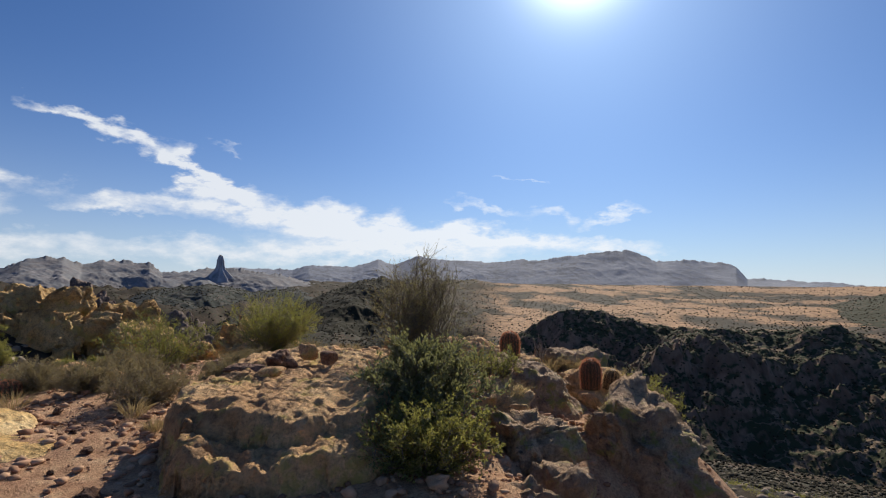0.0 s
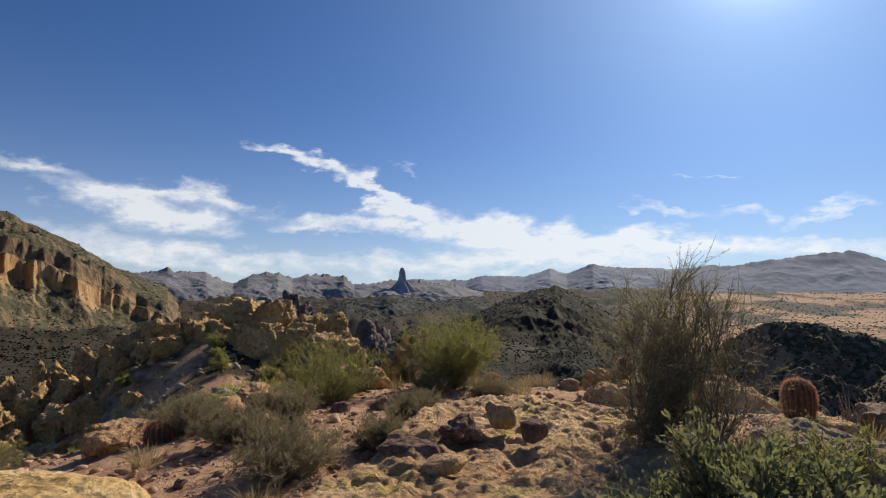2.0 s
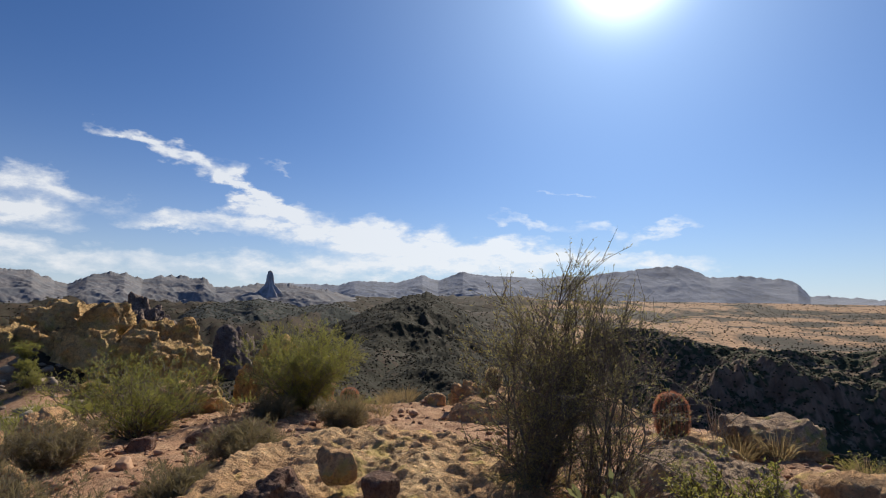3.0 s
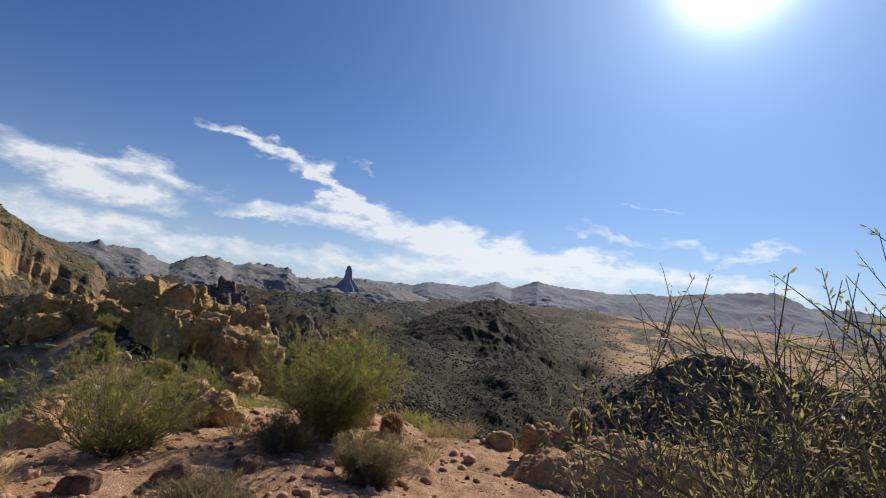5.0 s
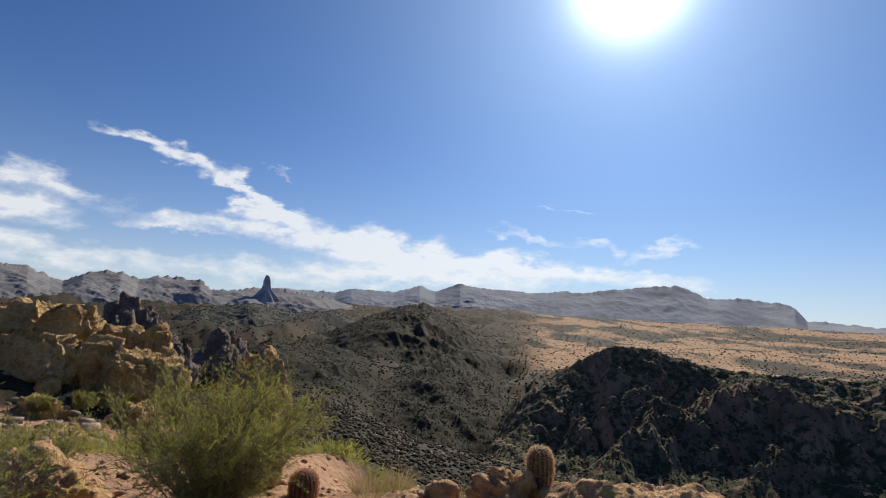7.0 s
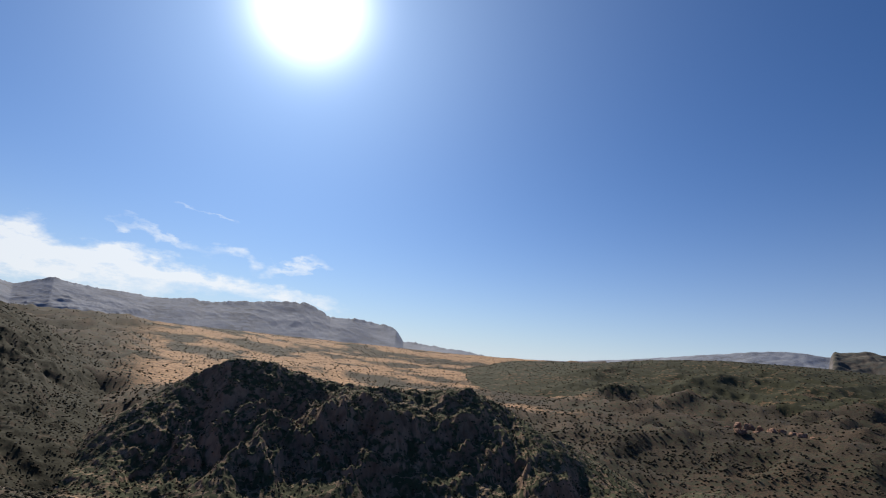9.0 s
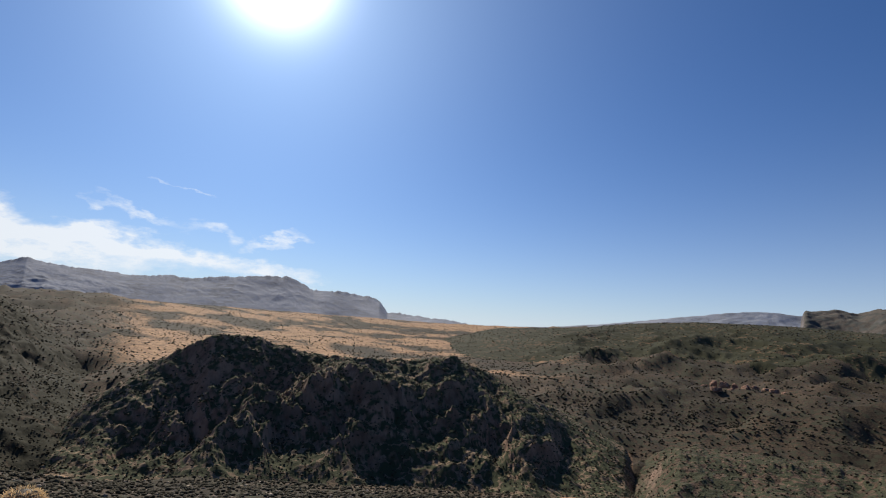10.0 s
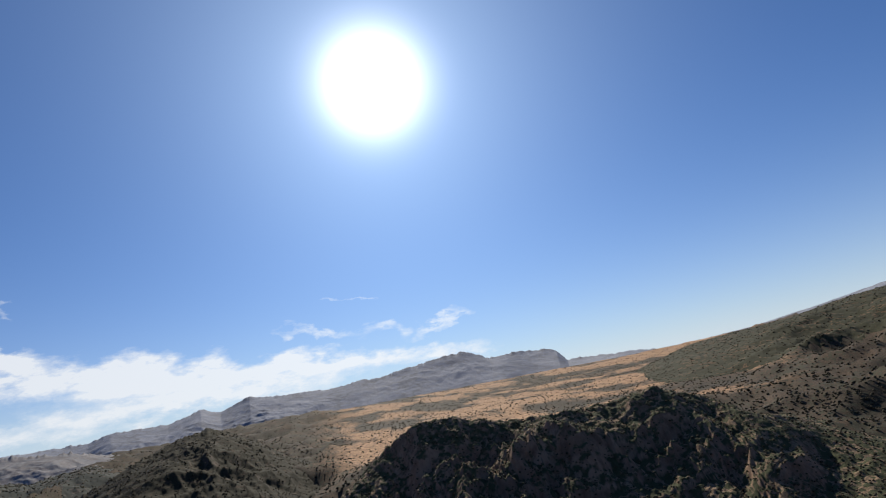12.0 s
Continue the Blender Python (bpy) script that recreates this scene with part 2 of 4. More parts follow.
ROCK_TAN = rock_material("tan_rock", (0.37, 0.21, 0.105), (0.60, 0.37, 0.19), (0.72, 0.50, 0.27), 1.0, lichen=(0.56, 0.41, 0.13))
ROCK_PALE = rock_material("pale_ochre_rock", (0.50, 0.30, 0.11), (0.66, 0.44, 0.18), (0.72, 0.54, 0.29), 1.3, relief=0.03, dark=(0.35, 0.2, 0.08))
ROCK_GREY = rock_material("grey_rock", (0.24, 0.16, 0.10), (0.42, 0.29, 0.19), (0.54, 0.41, 0.27), 1.2, lichen=(0.36, 0.33, 0.09))
ROCK_DARK = rock_material("dark_maroon_rock", (0.13, 0.07, 0.05), (0.24, 0.14, 0.10), (0.36, 0.25, 0.19), 2.0)
ROCK_GOLD = rock_material("golden_cliff_rock", (0.36, 0.21, 0.09), (0.58, 0.38, 0.17), (0.70, 0.51, 0.26), 0.35, lichen=(0.55, 0.40, 0.13), relief=0.2, dark=(0.16, 0.11, 0.07))
ROCK_RED = rock_material("reddish_rim_rock", (0.16, 0.09, 0.065), (0.27, 0.16, 0.115), (0.36, 0.24, 0.17), 0.12, relief=0.5)
SPIRE_ROCK = rock_material("purple_brown_rock", (0.12, 0.09, 0.08), (0.19, 0.145, 0.125), (0.27, 0.21, 0.18), 0.12, relief=0.5)

# ---- large land forms ----
EYE = (-1.0, 8.0, 1.75)
TABLE_AZ = np.array([-180, -90, -66, -46, -25, -15, -5, 8, 35, 65, 120, 180.0])
TABLE_R = np.array([60, 160, 300, 600, 1200, 2500, 4900.0])
TABLE_EL = np.array([
    (-9, -9, -8, -4, -1, 0, 0), (-13, -13, -11, -5, -2, 0, 0), (-13.5, -14, -12.5, -4.5, -2, 0, 0), (-9, -13, -11.5, -6, -2, 0, 0),
    (-13, -11.5, -9.6, -6.5, -2.4, -0.6, 0), (-15, -11.5, -10.6, -6.6, -2.6, -0.4, 0), (-18, -14.4, -14.0, -6.6, -2.9, -0.1, 0), (-20, -17.0, -16.2, -6.6, -3.0, 0.1, 0), (-20, -18.3, -16.7, -6.2, -2.3, -0.1, -0.1),
    (-20, -19.5, -15.6, -5.7, -0.8, 0.5, 0), (-15, -13, -11, -5, -1, 0, 0), (-9, -9, -8, -4, -1, 0, 0),
])


def near_ground(x, y):
    z = -0.06 * np.maximum(0, y - 9.0) - 0.035 * np.maximum(0, y - 13.5) ** 1.6
    z = z - 0.28 * np.maximum(0, x - 0.7) * smooth(10.5, 7.5, y) - 0.75 * np.maximum(0, x - np.minimum(1.4 + 0.16 * y, 0.6 + 0.25 * y)) ** 1.15
    z = z - 0.45 * np.maximum(0, x - 0.5) * smooth(6.6, 5.2, y)
    z = z - 0.09 * np.maximum(0, -5.0 - x) - 0.42 * np.maximum(0, y - 14.7 + 1.1 * np.maximum(0, x - 0.9)) ** 1.2 * smooth(-5.5, -2.0, x) * smooth(9.5, 11.5, y)
    return z + 0.10 * fbm(x * 0.55, y * 0.55, octaves=3, seed=3) + 0.085 * fbm(x * 2.6, y * 2.6, octaves=5, seed=5, gain=0.6)


def land(x, y):
    """Height of the ground and its soil masks: bare gravel, dry grass."""
    dx, dy = x - EYE[0], y - EYE[1]
    r, a = np.hypot(dx, dy) + 1e-6, np.degrees(np.arctan2(dx, dy))
    lr = np.clip(np.log(r), math.log(60), math.log(4900))
    rows = np.array([np.interp(a, TABLE_AZ, TABLE_EL[:, i]) for i in range(len(TABLE_R))])
    pos = np.interp(lr, np.log(TABLE_R), np.arange(len(TABLE_R)))
    i = np.clip(pos.astype(int), 0, len(TABLE_R) - 2)
    f = pos - i
    f = f * f * (3 - 2 * f) * 0.5 + f * 0.5
    take = np.take_along_axis
    e = take(rows, i[None], 0)[0] * (1 - f) + take(rows, i[None] + 1, 0)[0] * f
    far = EYE[2] + np.maximum(r, 60) * np.tan(np.radians(e)) * np.where(r < 60, (r / 60) ** 0.9, 1)
    k = smooth(math.log(12), math.log(48), np.log(r))
    z = near_ground(x, y) * (1 - k) + far * k
    z = z - smooth(-47, -68, a) * smooth(4, 15, r) * smooth(110, 45, r) * 0.15 * np.minimum(r, 30)
    plain = smooth(2, 8, a) * smooth(52, 44, a) * smooth(560, 760, r)
    hills = smooth(40, 200, r) * (1 - 0.86 * plain) * smooth(4900, 3000, r)
    amp = np.minimum(0.030 * r + 0.045 * np.maximum(0, r - 260), 46)
    z = z + hills * amp * ridged(x / 210, y / 210, octaves=5, seed=11) * 0.8 + hills * np.minimum(0.012 * r, 7) * fbm(x / 33, y / 33, octaves=4, seed=12)
    z = z + 4.6 * np.exp(-(((a + 47) / 16) ** 2 + ((r - 47) / 9) ** 2))
    z = z + smooth(25, 70, r) * 0.8 * fbm(x / 7.0, y / 7.0, octaves=3, seed=13)
    bare = np.maximum(smooth(20, 11, r), 0.8 * smooth(-25, -34, a) * smooth(80, 52, r) * smooth(-0.25, 0.1, fbm(x / 4.0, y / 4.0, octaves=4, seed=35)))
    grass = plain * smooth(-0.04, 0.12, fbm(x / 190, y / 420, octaves=6, seed=21, gain=0.6) + 0.17)
    east = smooth(50, 58, a) * smooth(700, 1000, r) * smooth(0.05, 0.3, fbm(x / 260, y / 120, octaves=4, seed=23))
    sand = np.exp(-((r - 283 - 10 * np.sin(np.radians(a * 11)) - 6 * fbm(a * 0.3, 0 * a, seed=31)) / 5.0) ** 2) * smooth(-16, -8, a) * smooth(66, 60, a)
    bx, by, cx, cy = 325.0, 235.0, 205.0, 132.0
    q = np.clip(((x - bx) * (cx - bx) + (y - by) * (cy - by)) / ((cx - bx) ** 2 + (cy - by) ** 2), 0, 1)
    off_ = np.hypot(x - bx - q * (cx - bx), y - by - q * (cy - by)) + 4 * fbm(x / 30, y / 30, octaves=3, seed=33)
    sand = np.maximum(sand, 0.9 * smooth(5.0, 2.0, off_))
    return z, np.maximum(bare, 0.95 * sand), np.maximum(grass, 0.8 * east)


def ground_material():
    m, nt, b = material("desert_ground")
    p = position(nt)
    bare, grass = attribute(nt, "bare"), attribute(nt, "grass")
    big, mid, fine = tex_noise(nt, p, 0.5, 5), tex_noise(nt, p, 4, 7, 0.65), tex_noise(nt, p, 38, 6, 0.7)
    gravel = ramp(nt, mid, [(0.3, (0.38, 0.20, 0.115)), (0.5, (0.60, 0.355, 0.205)), (0.7, (0.72, 0.48, 0.29))])
    gravel = mix(nt, 0.8, gravel, ramp(nt, fine, [(0.33, (0.5, 0.45, 0.42)), (0.55, (1, 1, 1)), (0.72, (1.2, 1.15, 1.1))]), "MULTIPLY")
    wide = tex_noise(nt, p, 0.012, 6, 0.6)
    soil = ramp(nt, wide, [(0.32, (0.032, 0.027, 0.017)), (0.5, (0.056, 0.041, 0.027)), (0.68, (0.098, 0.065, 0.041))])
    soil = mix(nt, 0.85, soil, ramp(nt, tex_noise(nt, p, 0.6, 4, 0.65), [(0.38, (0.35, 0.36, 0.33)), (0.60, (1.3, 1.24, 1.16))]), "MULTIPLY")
    straw = ramp(nt, tex_noise(nt, p, 0.12, 6, 0.7), [(0.38, (0.17, 0.10, 0.055)), (0.6, (0.50, 0.29, 0.145))])
    soil = mix(nt, grass, soil, straw)
    spots = nt.nodes.new("ShaderNodeTexVoronoi")
    spots.inputs["Scale"].default_value = 0.2
    nt.links.new(p, spots.inputs["Vector"])
    lim = nt.nodes.new("ShaderNodeMath")
    lim.operation = "MULTIPLY_ADD"
    nt.links.new(tex_noise(nt, p, 0.016, 4), lim.inputs[0])
    lim.inputs[1].default_value, lim.inputs[2].default_value = 1.0, -0.10
    less = nt.nodes.new("ShaderNodeMath")
    less.operation = "MULTIPLY_ADD"
    nt.links.new(grass, less.inputs[0])
    less.inputs[1].default_value = -0.18
    nt.links.new(lim.outputs[0], less.inputs[2])
    spot = nt.nodes.new("ShaderNodeMath")
    spot.operation = "LESS_THAN"
    nt.links.new(spots.outputs["Distance"], spot.inputs[0])
    nt.links.new(less.outputs[0], spot.inputs[1])
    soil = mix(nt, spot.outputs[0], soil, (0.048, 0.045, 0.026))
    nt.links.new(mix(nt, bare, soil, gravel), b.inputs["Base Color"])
    b.inputs["Roughness"].default_value = 0.95
    b.inputs["Specular IOR Level"].default_value = 0.15
    bump(nt, b, mix(nt, 0.5, mid, fine), 1.0, 0.09)
    return m


GROUND = ground_material()
angles = np.radians(np.concatenate([np.arange(-178, -84, 4), np.arange(-84, 90, 0.26), np.arange(90, 179, 4)]))
radii = np.concatenate([[0.001], 0.35 * 1.0225 ** np.arange(0, 430)])
radii = radii[radii < 4950]
rr, aa = np.meshgrid(radii, angles, indexing="ij")
gx, gy = EYE[0] + rr * np.sin(aa), EYE[1] + rr * np.cos(aa)
gz, bare_mask, grass_mask = land(gx, gy)
verts = np.stack([gx, gy, gz], -1).reshape(-1, 3)
faces = grid_faces(len(radii), len(angles), wrap=True)[:, ::-1]
ground_mesh = mesh_of("ground", verts, faces, GROUND)
for key, values in (("bare", bare_mask), ("grass", grass_mask)):
    at = ground_mesh.attributes.new(key, "FLOAT", "POINT")
    at.data.foreach_set("value", values.ravel().astype(np.float32))
ground = tagged(new("ground", ground_mesh), "rolling desert ground of pinkish gravel, soil and scrub", "ground", kind="structure")


def height(x, y):
    return float(land(np.array([float(x)]), np.array([float(y)]))[0][0])


def mountain(name, label, mat, crest, foot, top, rear, seed, jag=0.03, gully=0.12, step=0.12, rows=70, shape=1.0, cliff=0.0, at=0.58, base_drop=0.0, rag=0.0, fade=1.5, slant=0.0, ledges=0):
    """A range seen as crest elevations (azimuth, degrees up) from the lookout; foot, top and rear are its distances."""
    ca, ce = np.array([c[0] for c in crest], float), np.array([c[1] for c in crest], float)
    a = np.arange(ca[0], ca[-1] + step / 2, step)
    e = np.interp(a, ca, ce)
    s = np.concatenate([np.linspace(0, 1, rows), np.linspace(1, 2, rows // 3)[1:]])
    A, Sg = np.meshgrid(a, s)
    wob = (1 + 0.05 * fbm(A * 0.22, 0 * A, octaves=1, seed=seed + 5)) * (1 + slant * ((A - ca[0]) / (ca[-1] - ca[0]) - 0.5))
    r = np.where(Sg <= 1, foot + (top - foot) * Sg, top + (rear - top) * (Sg - 1)) * wob
    rad = np.radians(A)
    x, y = EYE[0] + r * np.sin(rad), EYE[1] + r * np.cos(rad)
    ragged = np.interp(A, ca, ce) + rag * smooth(0.86, 1.0, np.where(Sg <= 1, Sg, 2 - Sg)) * (fbm(A * 1.1, 0 * A, octaves=5, seed=seed + 7, gain=0.62) + 0.5 * ridged(A * 2.3, 0 * A, octaves=3, seed=seed + 8))
    crest_z = EYE[2] + top * wob * np.tan(np.radians(ragged))
    ground_z = land(x, y)[0] - base_drop - 0.01 * r
    t = np.clip(np.where(Sg <= 1, Sg, 2 - Sg), 0, 1)
    L = (top - foot)
    ang = rad * top
    bent = ang + 0.45 * L * fbm(ang / (0.7 * L), t * 1.7, octaves=3, seed=seed + 13)
    skew = ang + 0.5 * L * t
    gul = 0.75 * ridged(bent / (0.55 * L), t * 1.3, octaves=5, seed=seed) + 0.45 * ridged(skew / (0.24 * L), (r - 0.6 * ang) / (0.4 * L), octaves=4, seed=seed + 14)
    shift = np.clip(t + gully * gul * np.sin(np.pi * np.clip(t, 0, 1)), 0, 1)
    prof = shift ** shape
    if cliff:
        c0 = at + 0.13 * fbm(ang / (0.25 * L), 0 * ang, octaves=6, seed=seed + 9, gain=0.6)
        rest = 1 - cliff
        lower = np.clip(shift / c0, 0, 1) ** 1.25 * rest * at
        upper = np.clip((shift - c0 - 0.05) / (0.95 - c0), 0, 1) ** 0.85 * rest * (1 - at)
        stepped = lower + smooth(c0, c0 + 0.06, shift) * cliff + upper
        prof = np.where(Sg <= 1, stepped, prof)
    if ledges:
        q = prof * ledges + 0.5 * fbm(ang / (0.3 * L), t * 2, octaves=3, seed=seed + 15)
        step_ = (np.floor(q) + smooth(0.35, 0.75, q - np.floor(q)) - q) / ledges
        prof = prof + 0.8 * step_ * smooth(0.34, 0.44, prof) * smooth(0.95, 0.75, prof)
    rise = np.maximum(crest_z - ground_z, 0)
    z = ground_z + rise * prof
    z = z + rise * jag * fbm(ang / (0.09 * L), r / (0.09 * L), octaves=5, seed=seed + 3) * smooth(0.05, 0.4, t)
    edge = smooth(0, fade, A - ca[0]) * smooth(0, fade, ca[-1] - A)
    z = ground_z + (z - ground_z) * np.where(edge < 1, edge, 1)
    me = mesh_of(name, np.stack([x, y, z], -1).reshape(-1, 3), grid_faces(len(s), len(a))[:, ::-1], mat)
    bed = me.attributes.new("bed", "FLOAT", "POINT")
    bed.data.foreach_set("value", np.clip((z - ground_z) / np.maximum(rise, 1e-3), 0, 1).ravel().astype(np.float32))
    return tagged(new(name, me), label, "mountain")


# distance haze painted in: blue-grey base colours, weak contrast in the streaks
RANGE = mountain_material("hazed_range_rock", (0.30, 0.325, 0.38), (0.265, 0.285, 0.335), (0.235, 0.255, 0.30), 0.004, 0.45, 0.02, 0.3, depth=0.2)
# rock and soil paled towards grey, which puts air haze into the colour
JAG = mountain_material("hazed_jagged_rock", (0.34, 0.32, 0.335), (0.245, 0.235, 0.24), (0.20, 0.20, 0.205), 0.006, 0.5, 0.03, 2, stretch=0.4, depth=0.7)
LEFT = mountain_material("banded_cliff_rock", (0.44, 0.28, 0.145), (0.20, 0.145, 0.092), (0.085, 0.08, 0.045), 0.022, 0.62, 0.12, 6, stretch=0.3,
                         beds=[(0.30, (0.55, 0.55, 0.55)), (0.40, (1.0, 1.0, 0.95)), (0.52, (1.1, 1.05, 0.9)), (0.60, (0.95, 0.88, 0.8)), (0.68, (0.48, 0.50, 0.55)), (1.0, (0.45, 0.48, 0.52))])
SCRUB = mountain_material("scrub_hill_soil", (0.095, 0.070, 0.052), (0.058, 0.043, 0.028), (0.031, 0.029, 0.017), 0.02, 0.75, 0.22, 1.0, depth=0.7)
# SCRUB again, paler and greyer: painted haze for the hill farther off
FARSCRUB = mountain_material("hazed_scrub_soil", (0.135, 0.12, 0.11), (0.105, 0.095, 0.08), (0.055, 0.06, 0.05), 0.010, 0.7, 0.10, 1.0, depth=0.7)
DARKR = mountain_material("dark_ridge_rock", (0.26, 0.17, 0.115), (0.20, 0.145, 0.095), (0.055, 0.06, 0.03), 0.03, 0.62, 0.28, 1.2, stretch=0.5)

# needle's stone lightened as if seen through haze; the veil is base colour
NEEDLE = mountain_material("hazed_needle_rock", (0.33, 0.335, 0.365), (0.24, 0.24, 0.255), (0.20, 0.205, 0.21), 0.006, 0.4, 0.03, 1, depth=0.4)
BUTTE = mountain_material("dark_butte_rock", (0.16, 0.145, 0.14), (0.12, 0.105, 0.09), (0.08, 0.08, 0.07), 0.008, 0.5, 0.05, 3, stretch=0.4)
PINK = mountain_material("pinkish_eroded_rock", (0.25, 0.17, 0.125), (0.12, 0.083, 0.058), (0.06, 0.062, 0.035), 0.05, 0.6, 0.3, 2)
MESA = mountain_material("mesa_soil", (0.11, 0.075, 0.053), (0.145, 0.096, 0.054), (0.043, 0.043, 0.022), 0.006, 0.78, 0.14, 2)

mountain("far_mountain_range", "long rocky range with a flat-topped end, blue-grey with haze", RANGE,
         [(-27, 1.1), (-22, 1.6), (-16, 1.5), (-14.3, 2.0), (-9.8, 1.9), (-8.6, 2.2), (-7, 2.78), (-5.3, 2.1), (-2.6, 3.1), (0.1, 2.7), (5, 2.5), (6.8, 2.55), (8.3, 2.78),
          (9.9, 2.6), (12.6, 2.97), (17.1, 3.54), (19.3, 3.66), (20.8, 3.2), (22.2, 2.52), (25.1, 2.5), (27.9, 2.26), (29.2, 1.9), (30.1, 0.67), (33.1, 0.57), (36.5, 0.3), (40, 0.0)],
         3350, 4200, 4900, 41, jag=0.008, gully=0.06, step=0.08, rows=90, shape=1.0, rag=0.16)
mountain("jagged_mountain_range", "hazy grey-brown jagged mountains beyond the canyon", JAG,
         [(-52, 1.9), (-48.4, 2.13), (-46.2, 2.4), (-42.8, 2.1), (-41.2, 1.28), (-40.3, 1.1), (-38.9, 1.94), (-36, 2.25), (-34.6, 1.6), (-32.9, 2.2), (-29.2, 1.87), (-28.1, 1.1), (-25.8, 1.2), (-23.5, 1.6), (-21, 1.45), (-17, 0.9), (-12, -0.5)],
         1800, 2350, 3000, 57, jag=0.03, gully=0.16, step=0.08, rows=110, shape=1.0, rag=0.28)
mountain("left_mountain", "big sunlit mountain with golden banded cliffs", LEFT,
         [(-100, 6.5), (-85, 7.5), (-69.7, 7.7), (-63.5, 7.6), (-58.2, 6.7), (-55.6, 5.3), (-53.1, 3.8), (-50.7, 2.5), (-48.7, 1.65), (-46.3, 0.6), (-44, -2.5)],
         520, 1000, 1500, 63, jag=0.075, gully=0.26, step=0.09, rows=170, shape=0.95, cliff=0.20, at=0.40, slant=0.85, ledges=6)
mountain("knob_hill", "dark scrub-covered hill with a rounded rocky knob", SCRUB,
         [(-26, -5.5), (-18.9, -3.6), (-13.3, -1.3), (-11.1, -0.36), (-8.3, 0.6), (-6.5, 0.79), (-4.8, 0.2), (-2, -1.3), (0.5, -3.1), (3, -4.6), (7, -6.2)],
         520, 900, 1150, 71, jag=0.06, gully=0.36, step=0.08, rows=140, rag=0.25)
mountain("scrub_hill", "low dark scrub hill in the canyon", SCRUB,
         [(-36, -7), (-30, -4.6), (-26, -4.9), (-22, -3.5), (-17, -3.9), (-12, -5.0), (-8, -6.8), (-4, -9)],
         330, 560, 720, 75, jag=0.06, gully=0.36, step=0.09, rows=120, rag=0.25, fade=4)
mountain("scrub_hill", "dark scrub hill below the needle, greyed by haze", FARSCRUB,
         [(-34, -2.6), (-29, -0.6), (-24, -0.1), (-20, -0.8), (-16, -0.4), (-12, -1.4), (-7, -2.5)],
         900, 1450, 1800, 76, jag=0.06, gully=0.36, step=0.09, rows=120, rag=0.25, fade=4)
mountain("scrub_hill", "dark scrub spur running down to the wash", SCRUB,
         [(-16, -9), (-11, -7.2), (-6, -6.0), (-2, -6.1), (1, -7.2), (4, -9.5), (6, -11)],
         300, 470, 620, 77, jag=0.06, gully=0.36, step=0.09, rows=120, rag=0.25, fade=4)
mountain("eroded_slope", "pinkish eroded rocky slope above the dry wash", PINK,
         [(54, -14), (57, -12.6), (60, -10.6), (66, -10.4), (72, -9.8), (80, -9.8), (92, -11)],
         215, 345, 470, 79, jag=0.07, gully=0.30, step=0.10, rows=120, shape=1.0, rag=0.2, fade=5)
mountain("dark_ridge", "dark shaded rocky ridge with deep gullies", DARKR,
         [(-4, -13), (-0.8, -12.3), (5.1, -7.7), (10, -4.4), (12.8, -2.85), (17.2, -2.6), (22.3, -3.9), (28, -4.3), (32.5, -4.4), (37.6, -3.4), (41.1, -4.8), (45, -7.1), (50.6, -9.2), (55.1, -11.3), (58, -14)],
         262, 390, 500, 83, jag=0.06, gully=0.34, step=0.07, rows=170, shape=1.15, fade=3, rag=0.15)
mountain("green_mesa", "long low mesa with green scrub and dry grass", MESA,
         [(30, -2.2), (38, -0.9), (42.2, -0.1), (46.7, 0.24), (50.6, 0.47), (55.1, 1.25), (61.6, 1.8), (69.5, 1.85), (75.5, 1.6), (85, 0.8), (100, 0.2)],
         800, 1500, 2600, 91, jag=0.02, gully=0.12, step=0.12, rows=90, fade=12)
# blue from the haze in the range's base colour
mountain("distant_blue_ridge", "faint haze-blue ridge on the horizon", RANGE,
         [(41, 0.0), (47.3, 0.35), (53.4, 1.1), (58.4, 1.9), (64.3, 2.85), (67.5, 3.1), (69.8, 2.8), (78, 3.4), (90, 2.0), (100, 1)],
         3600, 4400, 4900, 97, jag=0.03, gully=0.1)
mountain("dark_butte", "dark cliff-sided butte on the mesa", BUTTE,
         [(69.0, 1.6), (69.9, 2.4), (70.1, 3.4), (71.1, 3.3), (72.6, 3.55), (74.1, 3.2), (75.6, 3.65), (78, 3.3), (80, 2)],
         1900, 2300, 2600, 103, jag=0.06, gully=0.15, shape=0.5)


def polar(azd, r, eld=None):
    x, y = EYE[0] + r * math.sin(radians(azd)), EYE[1] + r * math.cos(radians(azd))
    return x, y, (EYE[2] + r * math.tan(radians(eld)) if eld is not None else height(x, y))


